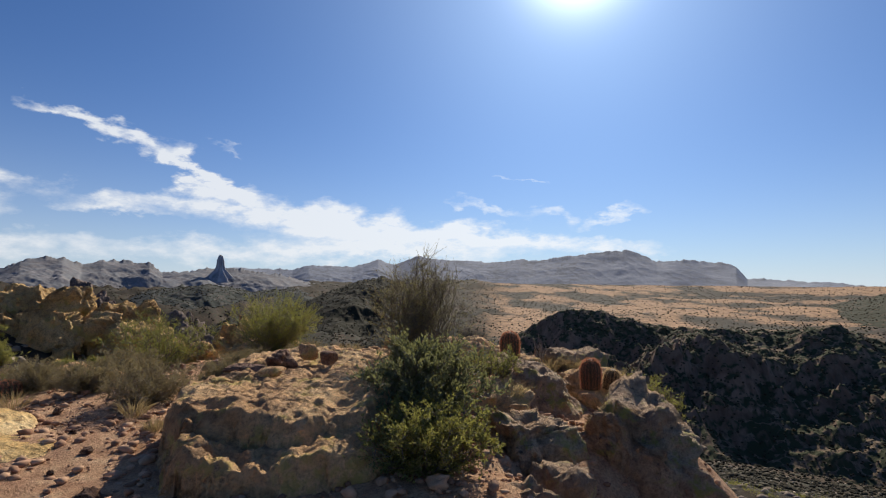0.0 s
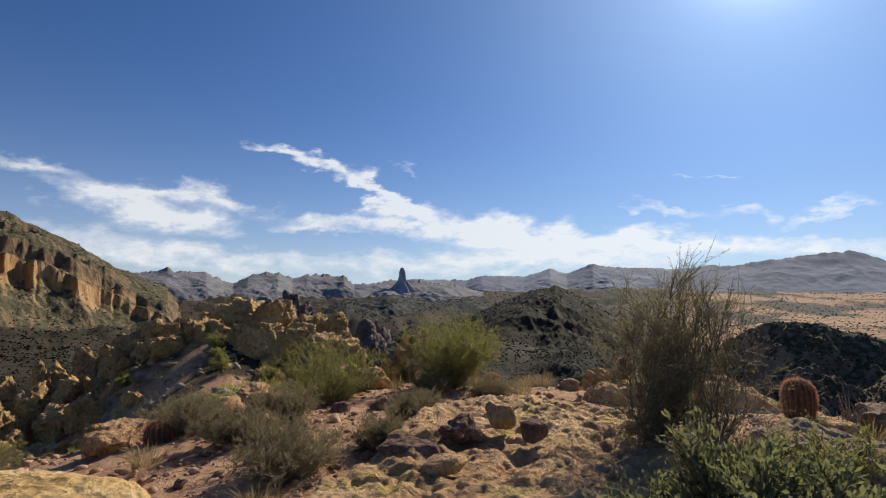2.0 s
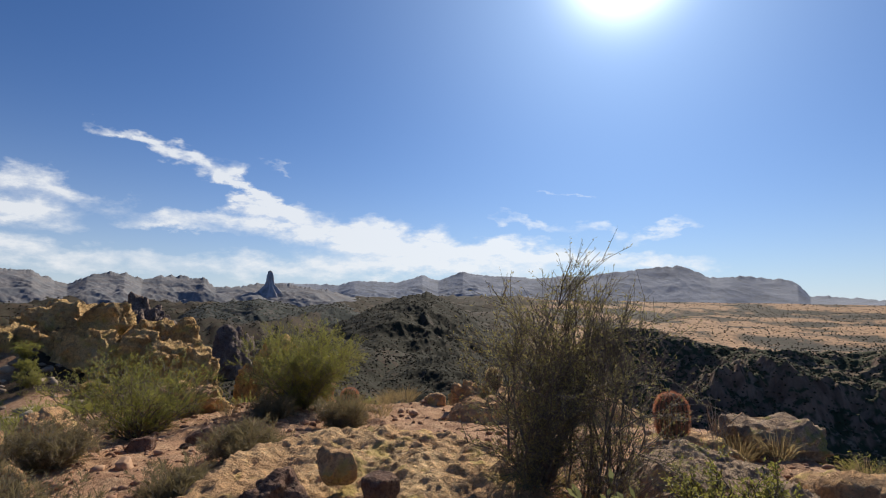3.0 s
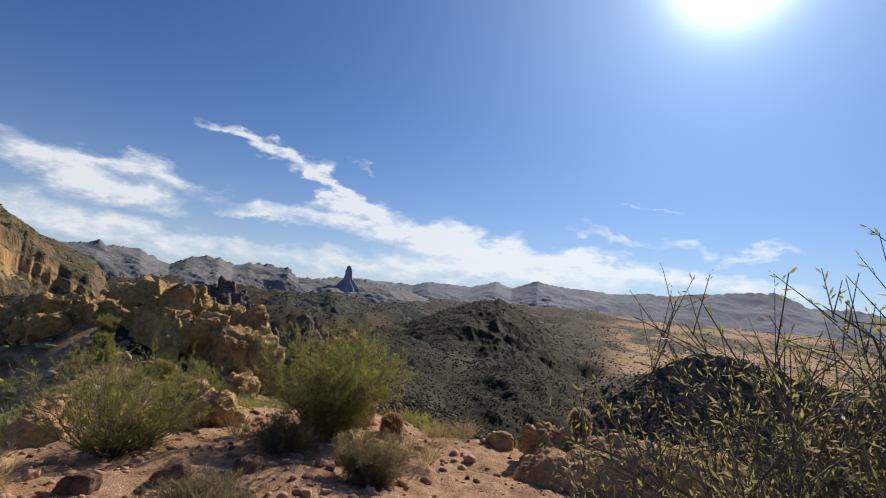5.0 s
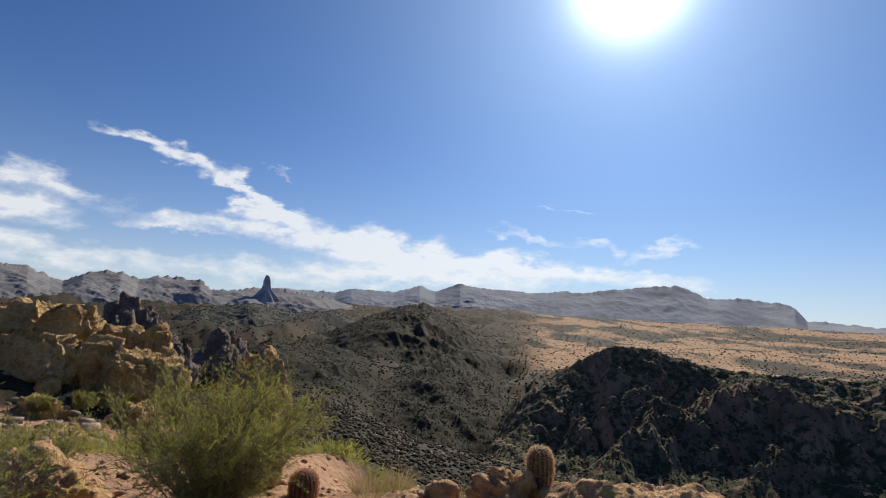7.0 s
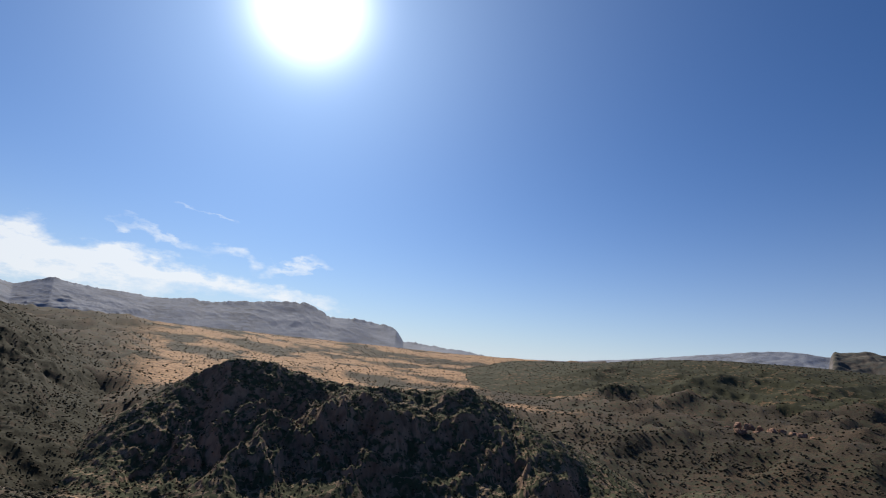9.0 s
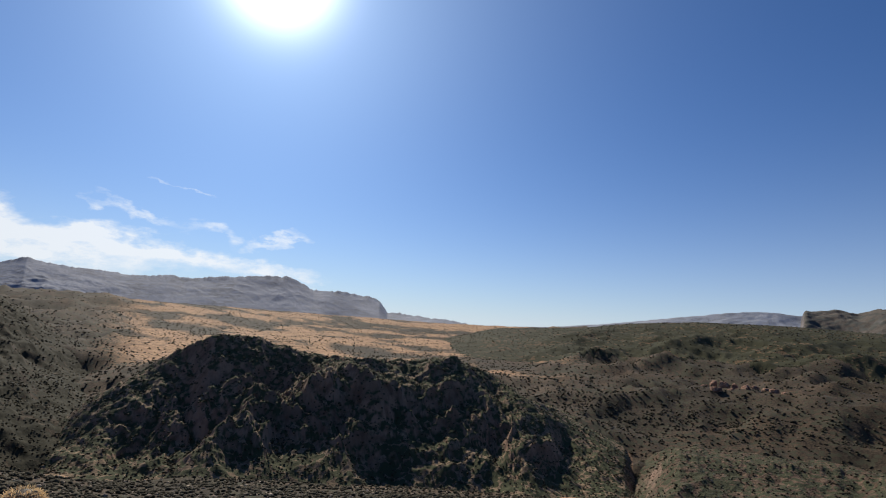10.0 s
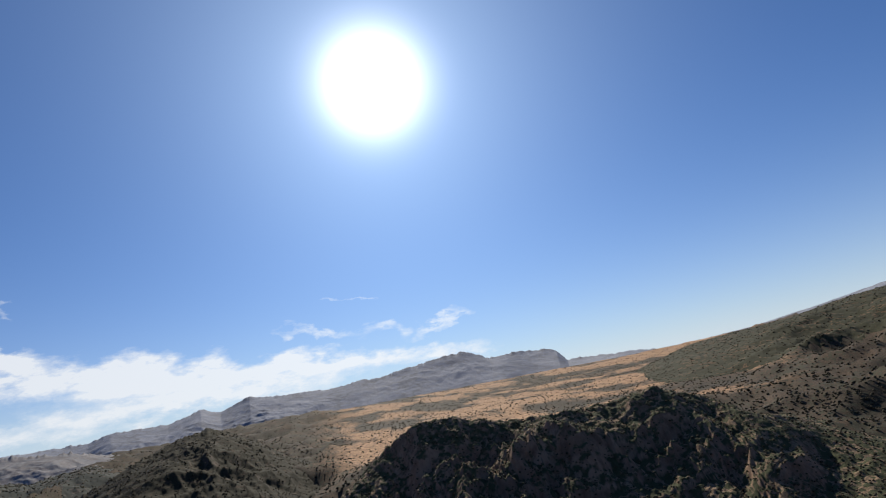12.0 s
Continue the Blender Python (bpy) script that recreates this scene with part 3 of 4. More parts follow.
def pinnacle(name, label, mat, azd, r, top_el, base_el, widths, seed, lean=0.0, flute=0.15):
    """A tower of fluted rock: widths from base to top, in degrees as seen from the lookout."""
    bx, by, _ = polar(azd, r)
    z0, z1 = EYE[2] + r * math.tan(radians(base_el)), EYE[2] + r * math.tan(radians(top_el))
    n, k = 60, 72
    t = np.linspace(0, 1, n)
    w = np.interp(t, np.linspace(0, 1, len(widths)), widths) * r * math.pi / 360
    th = np.linspace(0, 2 * math.pi, k, endpoint=False)
    T, TH = np.meshgrid(t, th, indexing="ij")
    rad = w[:, None] * (1 + flute * ridged(np.cos(TH) * 2.2, np.sin(TH) * 2.2, T * 1.2, octaves=4, seed=seed))
    x = bx + rad * np.cos(TH) + lean * (z1 - z0) * T ** 1.5
    y = by + rad * np.sin(TH)
    z = z0 + (z1 - z0) * (T + 0.05 * fbm(np.cos(TH) * 3, np.sin(TH) * 3, T * 4, seed=seed + 2) * T)
    v = np.vstack([np.stack([x, y, z], -1).reshape(-1, 3), [[x[-1].mean(), y[-1].mean(), z[-1].max() + 0.01 * (z1 - z0)]]])
    f = grid_faces(n, k, wrap=True)
    tip = len(v) - 1
    last = (n - 1) * k
    cap = np.array([[last + j, last + (j + 1) % k, tip, tip] for j in range(k)])
    me = bpy.data.meshes.new(name)
    me.from_pydata(v.tolist(), [], f.tolist() + [c[:3].tolist() for c in cap])
    me.polygons.foreach_set("use_smooth", np.ones(len(me.polygons), bool))
    me.materials.append(mat)
    return tagged(new(name, me), label, "rock spire")


pinnacle("rock_needle", "tall hazy grey stone needle on a cone-shaped foot", NEEDLE, -22.9, 2150, 2.72, -1.6, [4.6, 4.2, 3.8, 3.4, 3.0, 2.3, 1.55, 0.92, 0.7, 0.62, 0.36], 5, lean=-0.02, flute=0.22)


def ico(sub):
    bm = bmesh.new()
    bmesh.ops.create_icosphere(bm, subdivisions=sub, radius=1.0)
    v = np.array([p.co[:] for p in bm.verts])
    f = np.array([[q.index for q in fc.verts] for fc in bm.faces])
    bm.free()
    return v, f


ICO = {s: ico(s) for s in (1, 2, 3, 4, 5, 6)}


def rock_shape(seed, sub=5, boxy=0.6, cuts=9, lumps=0.28, crumb=0.11, freq=1.0, half=(1, 1, 1)):
    """A weathered boulder round the origin, of the half sizes given."""
    rng = np.random.default_rng(seed)
    v, f = ICO[sub]
    v = v.copy()
    v = np.sign(v) * np.abs(v) ** boxy
    v /= np.abs(v).max()
    o = rng.uniform(-50, 50, 3)
    v *= (1 + lumps * fbm(v[:, 0] * 1.6 + o[0], v[:, 1] * 1.6 + o[1], v[:, 2] * 1.6 + o[2], octaves=3, seed=seed))[:, None]
    for _ in range(cuts):
        n = rng.normal(size=3)
        n /= np.linalg.norm(n)
        d = np.maximum(0, v @ n - rng.uniform(0.62, 0.95))
        v -= 0.85 * d[:, None] * n
    half = np.array(half)
    v = v * half
    p = v * freq
    out = v / half ** 2
    out /= np.linalg.norm(out, axis=1)[:, None] + 1e-9
    scale = min(half)
    crack = ridged(p[:, 0] * 1.5 + o[1], p[:, 1] * 1.5 + o[2], p[:, 2] * 1.5 + o[0], octaves=4, seed=seed + 1)
    lump = fbm(p[:, 0] * 2.8 + o[0], p[:, 1] * 2.8, p[:, 2] * 2.8, octaves=3, seed=seed + 4)
    fine = fbm(p[:, 0] * 8 + o[0], p[:, 1] * 8, p[:, 2] * 8, octaves=4, seed=seed + 2, gain=0.65)
    v = v + out * (scale * crumb * (-2.6 * np.maximum(0, crack - 0.25) + 2.2 * lump + 1.0 * fine))[:, None]
    return v, f


def boulder(name, label, mat, at, half, seed, turn=0.0, sub=5, group="", **shape):
    shape.setdefault("freq", min(2.2, 0.9 / min(half)))
    v, f = rock_shape(seed, sub, half=half, **shape)
    ob = new(name, mesh_of(name, v, f, mat))
    ob.matrix_basis = pose(*at, 0, 0, turn)
    return tagged(ob, label, "rock", group)


def hump(name, label, mat, at, half, rise, seed, turn=0.0, edge=0.35, rough=1.0, cell=0.02, slope=(0, 0)):
    """A broad rock that swells out of the ground: half sizes, rise above its foot; edge: share of it that slopes."""
    nx, ny = int(2.5 * half[0] / cell), int(2.5 * half[1] / cell)
    u, v = np.meshgrid(np.linspace(-1.25, 1.25, nx), np.linspace(-1.25, 1.25, ny), indexing="ij")
    x, y = u * half[0], v * half[1]
    o = seed * 7.3
    warp = 0.16 * fbm(x * 0.9 + o, y * 0.9, octaves=3, seed=seed) + 0.07 * fbm(x * 3.2 + o, y * 3.2, octaves=4, seed=seed + 1, gain=0.6)
    d = (np.abs(u) ** 3 + np.abs(v) ** 3) ** (1 / 3) + warp
    body = 1 - smooth(1 - edge, 1.0, d)
    steps = body + 0.05 * np.sin(body * 12.0 + 2 * fbm(x * 1.5, y * 1.5, seed=seed + 6)) * (body > 0.02)
    z = rise * steps + body * (slope[0] * x + slope[1] * y)
    pit = np.maximum(0, ridged(x * 2.1 + o, y * 2.1, z * 2.1, octaves=4, seed=seed + 2) - 0.2)
    z = z + rough * smooth(0.0, 0.25, body) * (0.11 * fbm(x * 1.7 + o, y * 1.7, octaves=3, seed=seed + 3) - 0.12 * pit + 0.075 * fbm(x * 8, y * 8, z * 8, octaves=4, seed=seed + 4, gain=0.7))
    z = z - 0.45 * smooth(1.0, 1.2, d)
    push = rough * 0.05 * smooth(0.02, 0.3, body) * smooth(0.98, 0.7, body)
    x = x + push * fbm(u * 9 * half[0], v * 9 * half[1], z * 9, octaves=3, seed=seed + 8)
    y = y + push * 1.5 * fbm(u * 9 * half[0], v * 9 * half[1], z * 9 + 5, octaves=3, seed=seed + 9)
    ob = new(name, mesh_of(name, np.stack([x, y, z], -1).reshape(-1, 3), grid_faces(nx, ny), mat))
    ob.matrix_basis = pose(*at, 0, 0, turn)
    return tagged(ob, label, "rock")


# the outcrop that the trail climbs, and the stones lying on it
hump("rock_outcrop", "broad tan rock outcrop, pitted and crumbly, beside the trail", ROCK_TAN, (-1.64, 6.7, -0.12), (1.34, 2.55), 0.68, 101, 4, edge=0.15, rough=0.85, cell=0.018)
hump("rock_outcrop", "lower step of pitted tan rock below the outcrop", ROCK_TAN, (-1.36, 4.6, -0.1), (1.0, 0.62), 0.42, 108, 8, edge=0.2, rough=1.15, cell=0.016)
boulder("stone", "orange-brown block of stone on the outcrop", ROCK_TAN, (-1.87, 7.40, 0.66), (0.15, 0.13, 0.12), 103, 20, sub=4)
boulder("stone", "dark maroon stone with pale veins on the outcrop", ROCK_DARK, (-2.16, 7.03, 0.60), (0.18, 0.15, 0.13), 104, 50, sub=5, crumb=0.22)
boulder("stone", "flat reddish slab of stone on the outcrop", ROCK_DARK, (-2.42, 6.55, 0.56), (0.26, 0.17, 0.06), 105, 10, sub=5, crumb=0.2)
boulder("stone", "small brown stone on the outcrop", ROCK_DARK, (-1.52, 7.12, 0.62), (0.13, 0.11, 0.09), 106, 70, sub=4)
boulder("stone", "flat brown stone on the outcrop", ROCK_TAN, (-2.0, 6.2, 0.58), (0.2, 0.13, 0.06), 107, 30, sub=4)
# boulders at the edge of the drop
boulder("boulder", "large grey-brown boulder with yellow lichen at the edge", ROCK_GREY, (2.28, 6.75, -0.62), (0.80, 0.98, 0.95), 113, 4, sub=6, cuts=5, crumb=0.15, boxy=0.42, lumps=0.2)
boulder("boulder", "grey boulder with yellow lichen beside the bush", ROCK_GREY, (0.88, 5.7, -0.16), (0.52, 0.52, 0.60), 112, 30, cuts=5, crumb=0.15, lumps=0.2)
boulder("boulder", "small rounded grey boulder in front of larger ones", ROCK_GREY, (1.02, 4.8, -0.42), (0.34, 0.30, 0.42), 119, 70, cuts=5, crumb=0.15)
boulder("boulder", "low rounded boulder half sunk in gravel", ROCK_GREY, (0.62, 4.4, -0.28), (0.34, 0.28, 0.30), 114, 10, cuts=5, crumb=0.15)
hump("rock_ledge", "stepped tan rock ledge grown with lichen", ROCK_GREY, (1.05, 8.8, -0.3), (1.05, 1.1), 0.66, 115, 25, edge=0.5)
boulder("rock_ledge", "crumbling tan ledge behind the wiry shrub", ROCK_TAN, (0.45, 7.15, -0.05), (0.62, 0.7, 0.5), 116, 60)
boulder("boulder", "rounded grassy tan boulder near a barrel cactus", ROCK_GREY, (2.85, 11.4, -0.12), (0.75, 0.6, 0.38), 117, 5)
boulder("boulder", "broken tan boulder on the slope's edge", ROCK_TAN, (2.5, 9.2, -0.25), (0.6, 0.7, 0.45), 118, 35)
boulder("rock_ledge", "low tan ledge under a barrel cactus", ROCK_TAN, (1.45, 10.6, -0.1), (0.6, 0.5, 0.3), 119, 20)
hump("rock_slab", "wide humped tan slab at the brink of the lookout", ROCK_TAN, (0.35, 13.6, -0.36), (1.8, 0.95), 0.60, 121, -6, edge=0.6, rough=0.9)
hump("rock_slab", "low tan slab at the brink", ROCK_TAN, (-0.75, 13.2, -0.36), (0.95, 0.6), 0.40, 122, 12, edge=0.6)
boulder("boulder", "angular tan rock holding a barrel cactus", ROCK_TAN, (-1.14, 14.15, -0.10), (0.46, 0.36, 0.36), 123, 30, crumb=0.24, lumps=0.5, boxy=0.8)
hump("rock_slab", "smooth pale ochre slab beside the trail", ROCK_PALE, (-5.9, 5.45, -0.22), (2.1, 1.1), 0.44, 124, 16, edge=0.65, rough=0.35)
hump("rock_slab", "low pale ochre slab beside the trail", ROCK_PALE, (-4.35, 5.2, -0.2), (0.95, 0.6), 0.28, 125, -8, edge=0.65, rough=0.35)
boulder("rock_slab", "pale flat stone sunk in the trail", ROCK_PALE, (-1.9, 11.0, -0.12), (0.45, 0.3, 0.13), 126, 20)
for i, (x, y, s, dk) in enumerate([(-4.6, 10.7, 0.20, 1), (-5.0, 10.0, 0.19, 1), (-4.2, 11.3, 0.17, 1), (-5.6, 9.6, 0.35, 0), (-3.6, 10.2, 0.18, 1), (-6.4, 9.4, 0.3, 0),
                                   (-4.3, 14.6, 0.4, 0), (-6.1, 13.6, 0.5, 0), (-7.2, 14.4, 0.6, 0), (-5.4, 15.6, 0.5, 0), (-8.4, 12.6, 0.4, 0), (-7.6, 10.6, 0.45, 0), (-2.4, 15.4, 0.3, 0),
                                   (-9.6, 14.0, 0.6, 0), (-3.2, 9.2, 0.2, 0), (-6.9, 7.6, 0.3, 0), (-5.2, 8.3, 0.26, 0), (-8.0, 8.8, 0.4, 0), (-1.9, 14.6, 0.25, 0), (-8.9, 9.2, 0.35, 0)]):
    label = "dark maroon broken rock among the bushes" if dk else "tan weathered rock on the gravel slope"
    boulder("rock", label, ROCK_DARK if dk else ROCK_TAN, (x, y, height(x, y) + 0.22 * s), (s, s * 0.8, s * 0.75), 140 + i, 37 * i, sub=5 if s > 0.28 else 4, group="rocks beside the trail")

# the craggy rock group on the shoulder beyond the bushes
CRAG_AZ, CRAG_EL = [-68, -61, -56, -51, -45.7, -42, -39, -34.7, -31.5], [-9, -6.4, -4.8, -2.3, -1.3, -0.1, -1.8, -2.0, -3.2]


def crag_of(name, label, mat, azs, els, rows, seed, width, boxy=0.6, crumb=0.1, sub=4, tilt=7, extra=()):
    """Stacked boulders, row behind row, whose tops follow a skyline."""
    rng = np.random.default_rng(seed)
    thing = tagged(new(name), label, "rock formation")
    cx, cy, cz = polar((azs[0] + azs[-1]) / 2, rows[0][0])
    thing.matrix_basis = pose(cx, cy, cz)
    spots = []
    for dist, drop, spread in rows:
        a = azs[0] + 0.3 * spread
        while a < azs[-1] - 0.2 * spread:
            top_el = float(np.interp(a, azs, els)) - drop * rng.uniform(0.8, 1.15) - rng.uniform(0, 0.12) * spread
            spots.append((a, dist * (1 + rng.uniform(-0.025, 0.025)), top_el, rng.uniform(*width)))
            a += spread * rng.uniform(0.7, 1.15)
    for n, (a, r, top_el, w) in enumerate([*spots, *extra]):
        x, y, low = polar(a, r)
        top = EYE[2] + r * math.tan(radians(top_el))
        if top < low + 0.25 * w:
            continue
        low = min(low - 0.4 * w, top - 2.0 * w)
        v, f = rock_shape(seed * 100 + n, sub, boxy=boxy, cuts=7, lumps=0.3, crumb=crumb, freq=1.0 / w, half=(w, w * 0.9, (top - low) / 2))
        ob = part("boulder", mesh_of("boulder", v, f, mat), thing)
        ob.matrix_basis = pose(x - cx, y - cy, (top + low) / 2 - cz, rng.uniform(-tilt, tilt), rng.uniform(-tilt, tilt), rng.uniform(0, 360))
    return thing


crag_of("rock_crag", "golden crag of stacked weathered boulders with yellow lichen", ROCK_GOLD, CRAG_AZ, CRAG_EL,
        [(51, 0.0, 1.9), (47.5, 2.0, 2.3), (43.5, 4.3, 2.7), (39.5, 6.4, 3.2), (36, 8.4, 3.6)], 7, (0.7, 1.6), boxy=0.5, crumb=0.14, sub=5,
        extra=[(-33.4, 43, -2.6, 2.5), (-36.2, 44, -2.0, 2.3), (-35.0, 40.5, -4.2, 2.0), (-32.2, 40.5, -5.2, 1.6), (-40.6, 45, -0.2, 2.1), (-42.8, 46, -0.7, 1.9), (-38.6, 42, -3.0, 1.9), (-41.6, 41.5, -2.7, 2.0), (-44.8, 43, -3.4, 1.8), (-47.5, 44, -2.6, 1.7), (-50.5, 44, -4.0, 1.6)])
crag_of("rock_hoodoo", "golden-brown weathered rock tower below the lookout", ROCK_GOLD, [-27.6, -26, -24.6, -22.8, -21.6, -20.6, -19.4], [-9.5, -6.0, -4.4, -4.3, -7.0, -10.5, -14.5],
        [(46, 0.0, 1.0), (44.8, 1.7, 1.1), (43.5, 3.6, 1.2), (42.2, 5.8, 1.3), (41, 8.0, 1.5)], 11, (0.6, 1.05), boxy=0.5, crumb=0.17)
crag_of("dark_rock_spire", "dark purple-brown spire of fluted rock blades on the canyon slope", SPIRE_ROCK, [-37.8, -36.6, -35.6, -34.6, -33.4, -32.2, -30.8, -29.6], [-2.8, -0.5, 0.3, -0.1, -0.8, -2.0, -3.8, -5.2],
        [(305, 0.0, 0.6), (298, 0.9, 0.7), (292, 2.0, 0.8), (286, 3.2, 1.0)], 8, (4.2, 7.0), boxy=0.7, tilt=4, crumb=0.16)
crag_of("dark_rock_spire", "small dark crag rising from the scrub", SPIRE_ROCK, [-28.6, -27.6, -26.6, -25.6, -24.6], [-5.0, -3.4, -2.4, -3.6, -5.0],
        [(420, 0.0, 0.7), (410, 0.9, 0.9), (400, 2.0, 1.0)], 9, (5.5, 9.0), boxy=0.7, tilt=4, crumb=0.16)
crag_of("red_rock_ledge", "reddish rimrock ledge on the far slope", ROCK_RED, [62.0, 62.8, 66, 69.2, 70.2], [-4.2, -3.5, -3.6, -3.9, -4.6], [(640, 0.0, 0.8), (630, 0.5, 1.0)], 10, (3.0, 5.5), boxy=0.5, tilt=3)

# ---- plants ----
def leaf_material(name, col, col2, through_col, rough=0.6):
    m, nt, b = material(name)
    geo = nt.nodes.new("ShaderNodeNewGeometry")
    c = ramp(nt, geo.outputs["Random Per Island"], [(0.0, col), (1.0, col2)])
    nt.links.new(c, b.inputs["Base Color"])
    b.inputs["Roughness"].default_value = rough
    b.inputs["Specular IOR Level"].default_value = 0.3
    tr = nt.nodes.new("ShaderNodeBsdfTranslucent")
    tr.inputs["Color"].default_value = (*through_col, 1)
    mx = nt.nodes.new("ShaderNodeMixShader")
    mx.inputs[0].default_value = 0.45
    nt.links.new(b.outputs[0], mx.inputs[1])
    nt.links.new(tr.outputs[0], mx.inputs[2])
    nt.links.new(mx.outputs[0], nt.nodes["Material Output"].inputs["Surface"])
    return m


def bark_material(name, a, c):
    m, nt, b = material(name)
    p = position(nt)
    nt.links.new(ramp(nt, tex_noise(nt, p, 30, 5), [(0.35, a), (0.65, c)]), b.inputs["Base Color"])
    b.inputs["Roughness"].default_value = 0.9
    return m


GREEN = leaf_material("yellow_green_twig_leaves", (0.14, 0.14, 0.035), (0.29, 0.26, 0.075), (0.36, 0.35, 0.08))
OLIVE = leaf_material("olive_leaves", (0.13, 0.13, 0.04), (0.28, 0.26, 0.09), (0.36, 0.34, 0.08))
WIRY = leaf_material("dusty_olive_leaves", (0.17, 0.155, 0.065), (0.34, 0.295, 0.125), (0.44, 0.38, 0.13))
JOJOBA = leaf_material("grey_green_leaves", (0.085, 0.09, 0.045), (0.24, 0.235, 0.145), (0.24, 0.24, 0.09))
STRAW = leaf_material("dry_straw", (0.22, 0.16, 0.08), (0.38, 0.29, 0.15), (0.35, 0.26, 0.12))
GREYTWIG = leaf_material("grey_dry_twigs", (0.13, 0.105, 0.062), (0.28, 0.22, 0.135), (0.26, 0.21, 0.10))
BARK = bark_material("grey_bark", (0.10, 0.075, 0.055), (0.24, 0.19, 0.15))
TWIG = bark_material("pale_twig", (0.16, 0.12, 0.085), (0.36, 0.30, 0.23))


def tubes(segs, sides=3):
    """Tapered sticks from rows of start, end, start radius, end radius."""
    p0, p1, r0, r1 = segs[:, 0:3], segs[:, 3:6], segs[:, 6], segs[:, 7]
    d = p1 - p0
    d /= np.linalg.norm(d, axis=1)[:, None] + 1e-9
    ref = np.where(np.abs(d[:, 2:3]) > 0.9, [[1.0, 0, 0]], [[0, 0, 1.0]])
    u = np.cross(d, ref)
    u /= np.linalg.norm(u, axis=1)[:, None]
    w = np.cross(d, u)
    vs = []
    for end, rad in ((p0, r0), (p1, r1)):
        for k in range(sides):
            th = 2 * math.pi * k / sides
            vs.append(end + rad[:, None] * (math.cos(th) * u + math.sin(th) * w))
    v = np.stack(vs, 1).reshape(-1, 3)
    base = np.arange(len(segs))[:, None] * 2 * sides
    f = np.concatenate([base + np.array([[k, (k + 1) % sides, sides + (k + 1) % sides, sides + k]]) for k in range(sides)])
    return v, f


def blades(points, dirs, length, width, rng, bend=0.0):
    """Leaves as slim four-cornered blades that start at points."""
    n = len(points)
    d = dirs / (np.linalg.norm(dirs, axis=1)[:, None] + 1e-9)
    side = np.cross(d, rng.normal(size=(n, 3)))
    side /= np.linalg.norm(side, axis=1)[:, None] + 1e-9
    L = (length * rng.uniform(0.6, 1.3, n))[:, None]
    W = (width * rng.uniform(0.7, 1.3, n))[:, None]
    mid = points + d * L * 0.55
    tip = points + d * L + np.array([[0, 0, -1.0]]) * bend * L
    v = np.stack([points, mid - side * W / 2, tip, mid + side * W / 2], 1).reshape(-1, 3)
    return v, np.arange(4 * n).reshape(n, 4)


def branching(rng, tall, wide, stems, forks, twigs, lift=0.5, thick=0.014, wander=0.25, start=0.0):
    """Sticks of a shrub that spreads from its foot: rows for tubes(), and where its twigs are."""
    segs, ends = [], []
    for s in range(stems):
        th = rng.uniform(0, 2 * math.pi)
        reach = wide / 2 * math.sqrt(rng.uniform(0.02, 1))
        goal = np.array([math.cos(th) * reach, math.sin(th) * reach, tall * rng.uniform(0.72, 1.0) * (1 - 0.38 * (2 * reach / wide) ** 2)])
        p = np.array([math.cos(th), math.sin(th), 0]) * 0.04 * wide * rng.uniform(0, 1)
        steps, prev = 7, p
        line = [p]
        for k in range(1, steps + 1):
            q = k / steps
            bow = np.array([goal[0] * q ** (1 - 0.4 * lift), goal[1] * q ** (1 - 0.4 * lift), goal[2] * q ** (1 + 0.3 * lift)])
            line.append(bow + rng.normal(size=3) * wander * 0.12 * wide * q)
        for k in range(steps):
            r0, r1 = thick * (1 - k / steps) + 0.0025, thick * (1 - (k + 1) / steps) + 0.0025
            segs.append((*line[k], *line[k + 1], r0, r1))
        for _ in range(forks):
            k = rng.integers(1, steps + 1)
            base, dirv = line[k], line[k] - line[k - 1]
            dirv = dirv / np.linalg.norm(dirv) + rng.normal(size=3) * 0.6 + np.array([0, 0, 0.25])
            dirv /= np.linalg.norm(dirv)
            ln = tall * rng.uniform(0.14, 0.3)
            mid = base + dirv * ln * 0.5 + rng.normal(size=3) * 0.02
            tip = base + dirv * ln + rng.normal(size=3) * 0.04
            segs.append((*base, *mid, thick * 0.35, thick * 0.25))
            segs.append((*mid, *tip, thick * 0.25, thick * 0.12))
            ends.append((mid, tip))
            for _ in range(twigs):
                b2 = base + (tip - base) * rng.uniform(0.2, 1)
                d2 = dirv + rng.normal(size=3) * 0.7 + np.array([0, 0, 0.3])
                d2 /= np.linalg.norm(d2)
                t2 = b2 + d2 * tall * rng.uniform(0.06, 0.16)
                segs.append((*b2, *t2, thick * 0.16, thick * 0.08))
                ends.append((b2, t2))
    return np.array(segs), ends


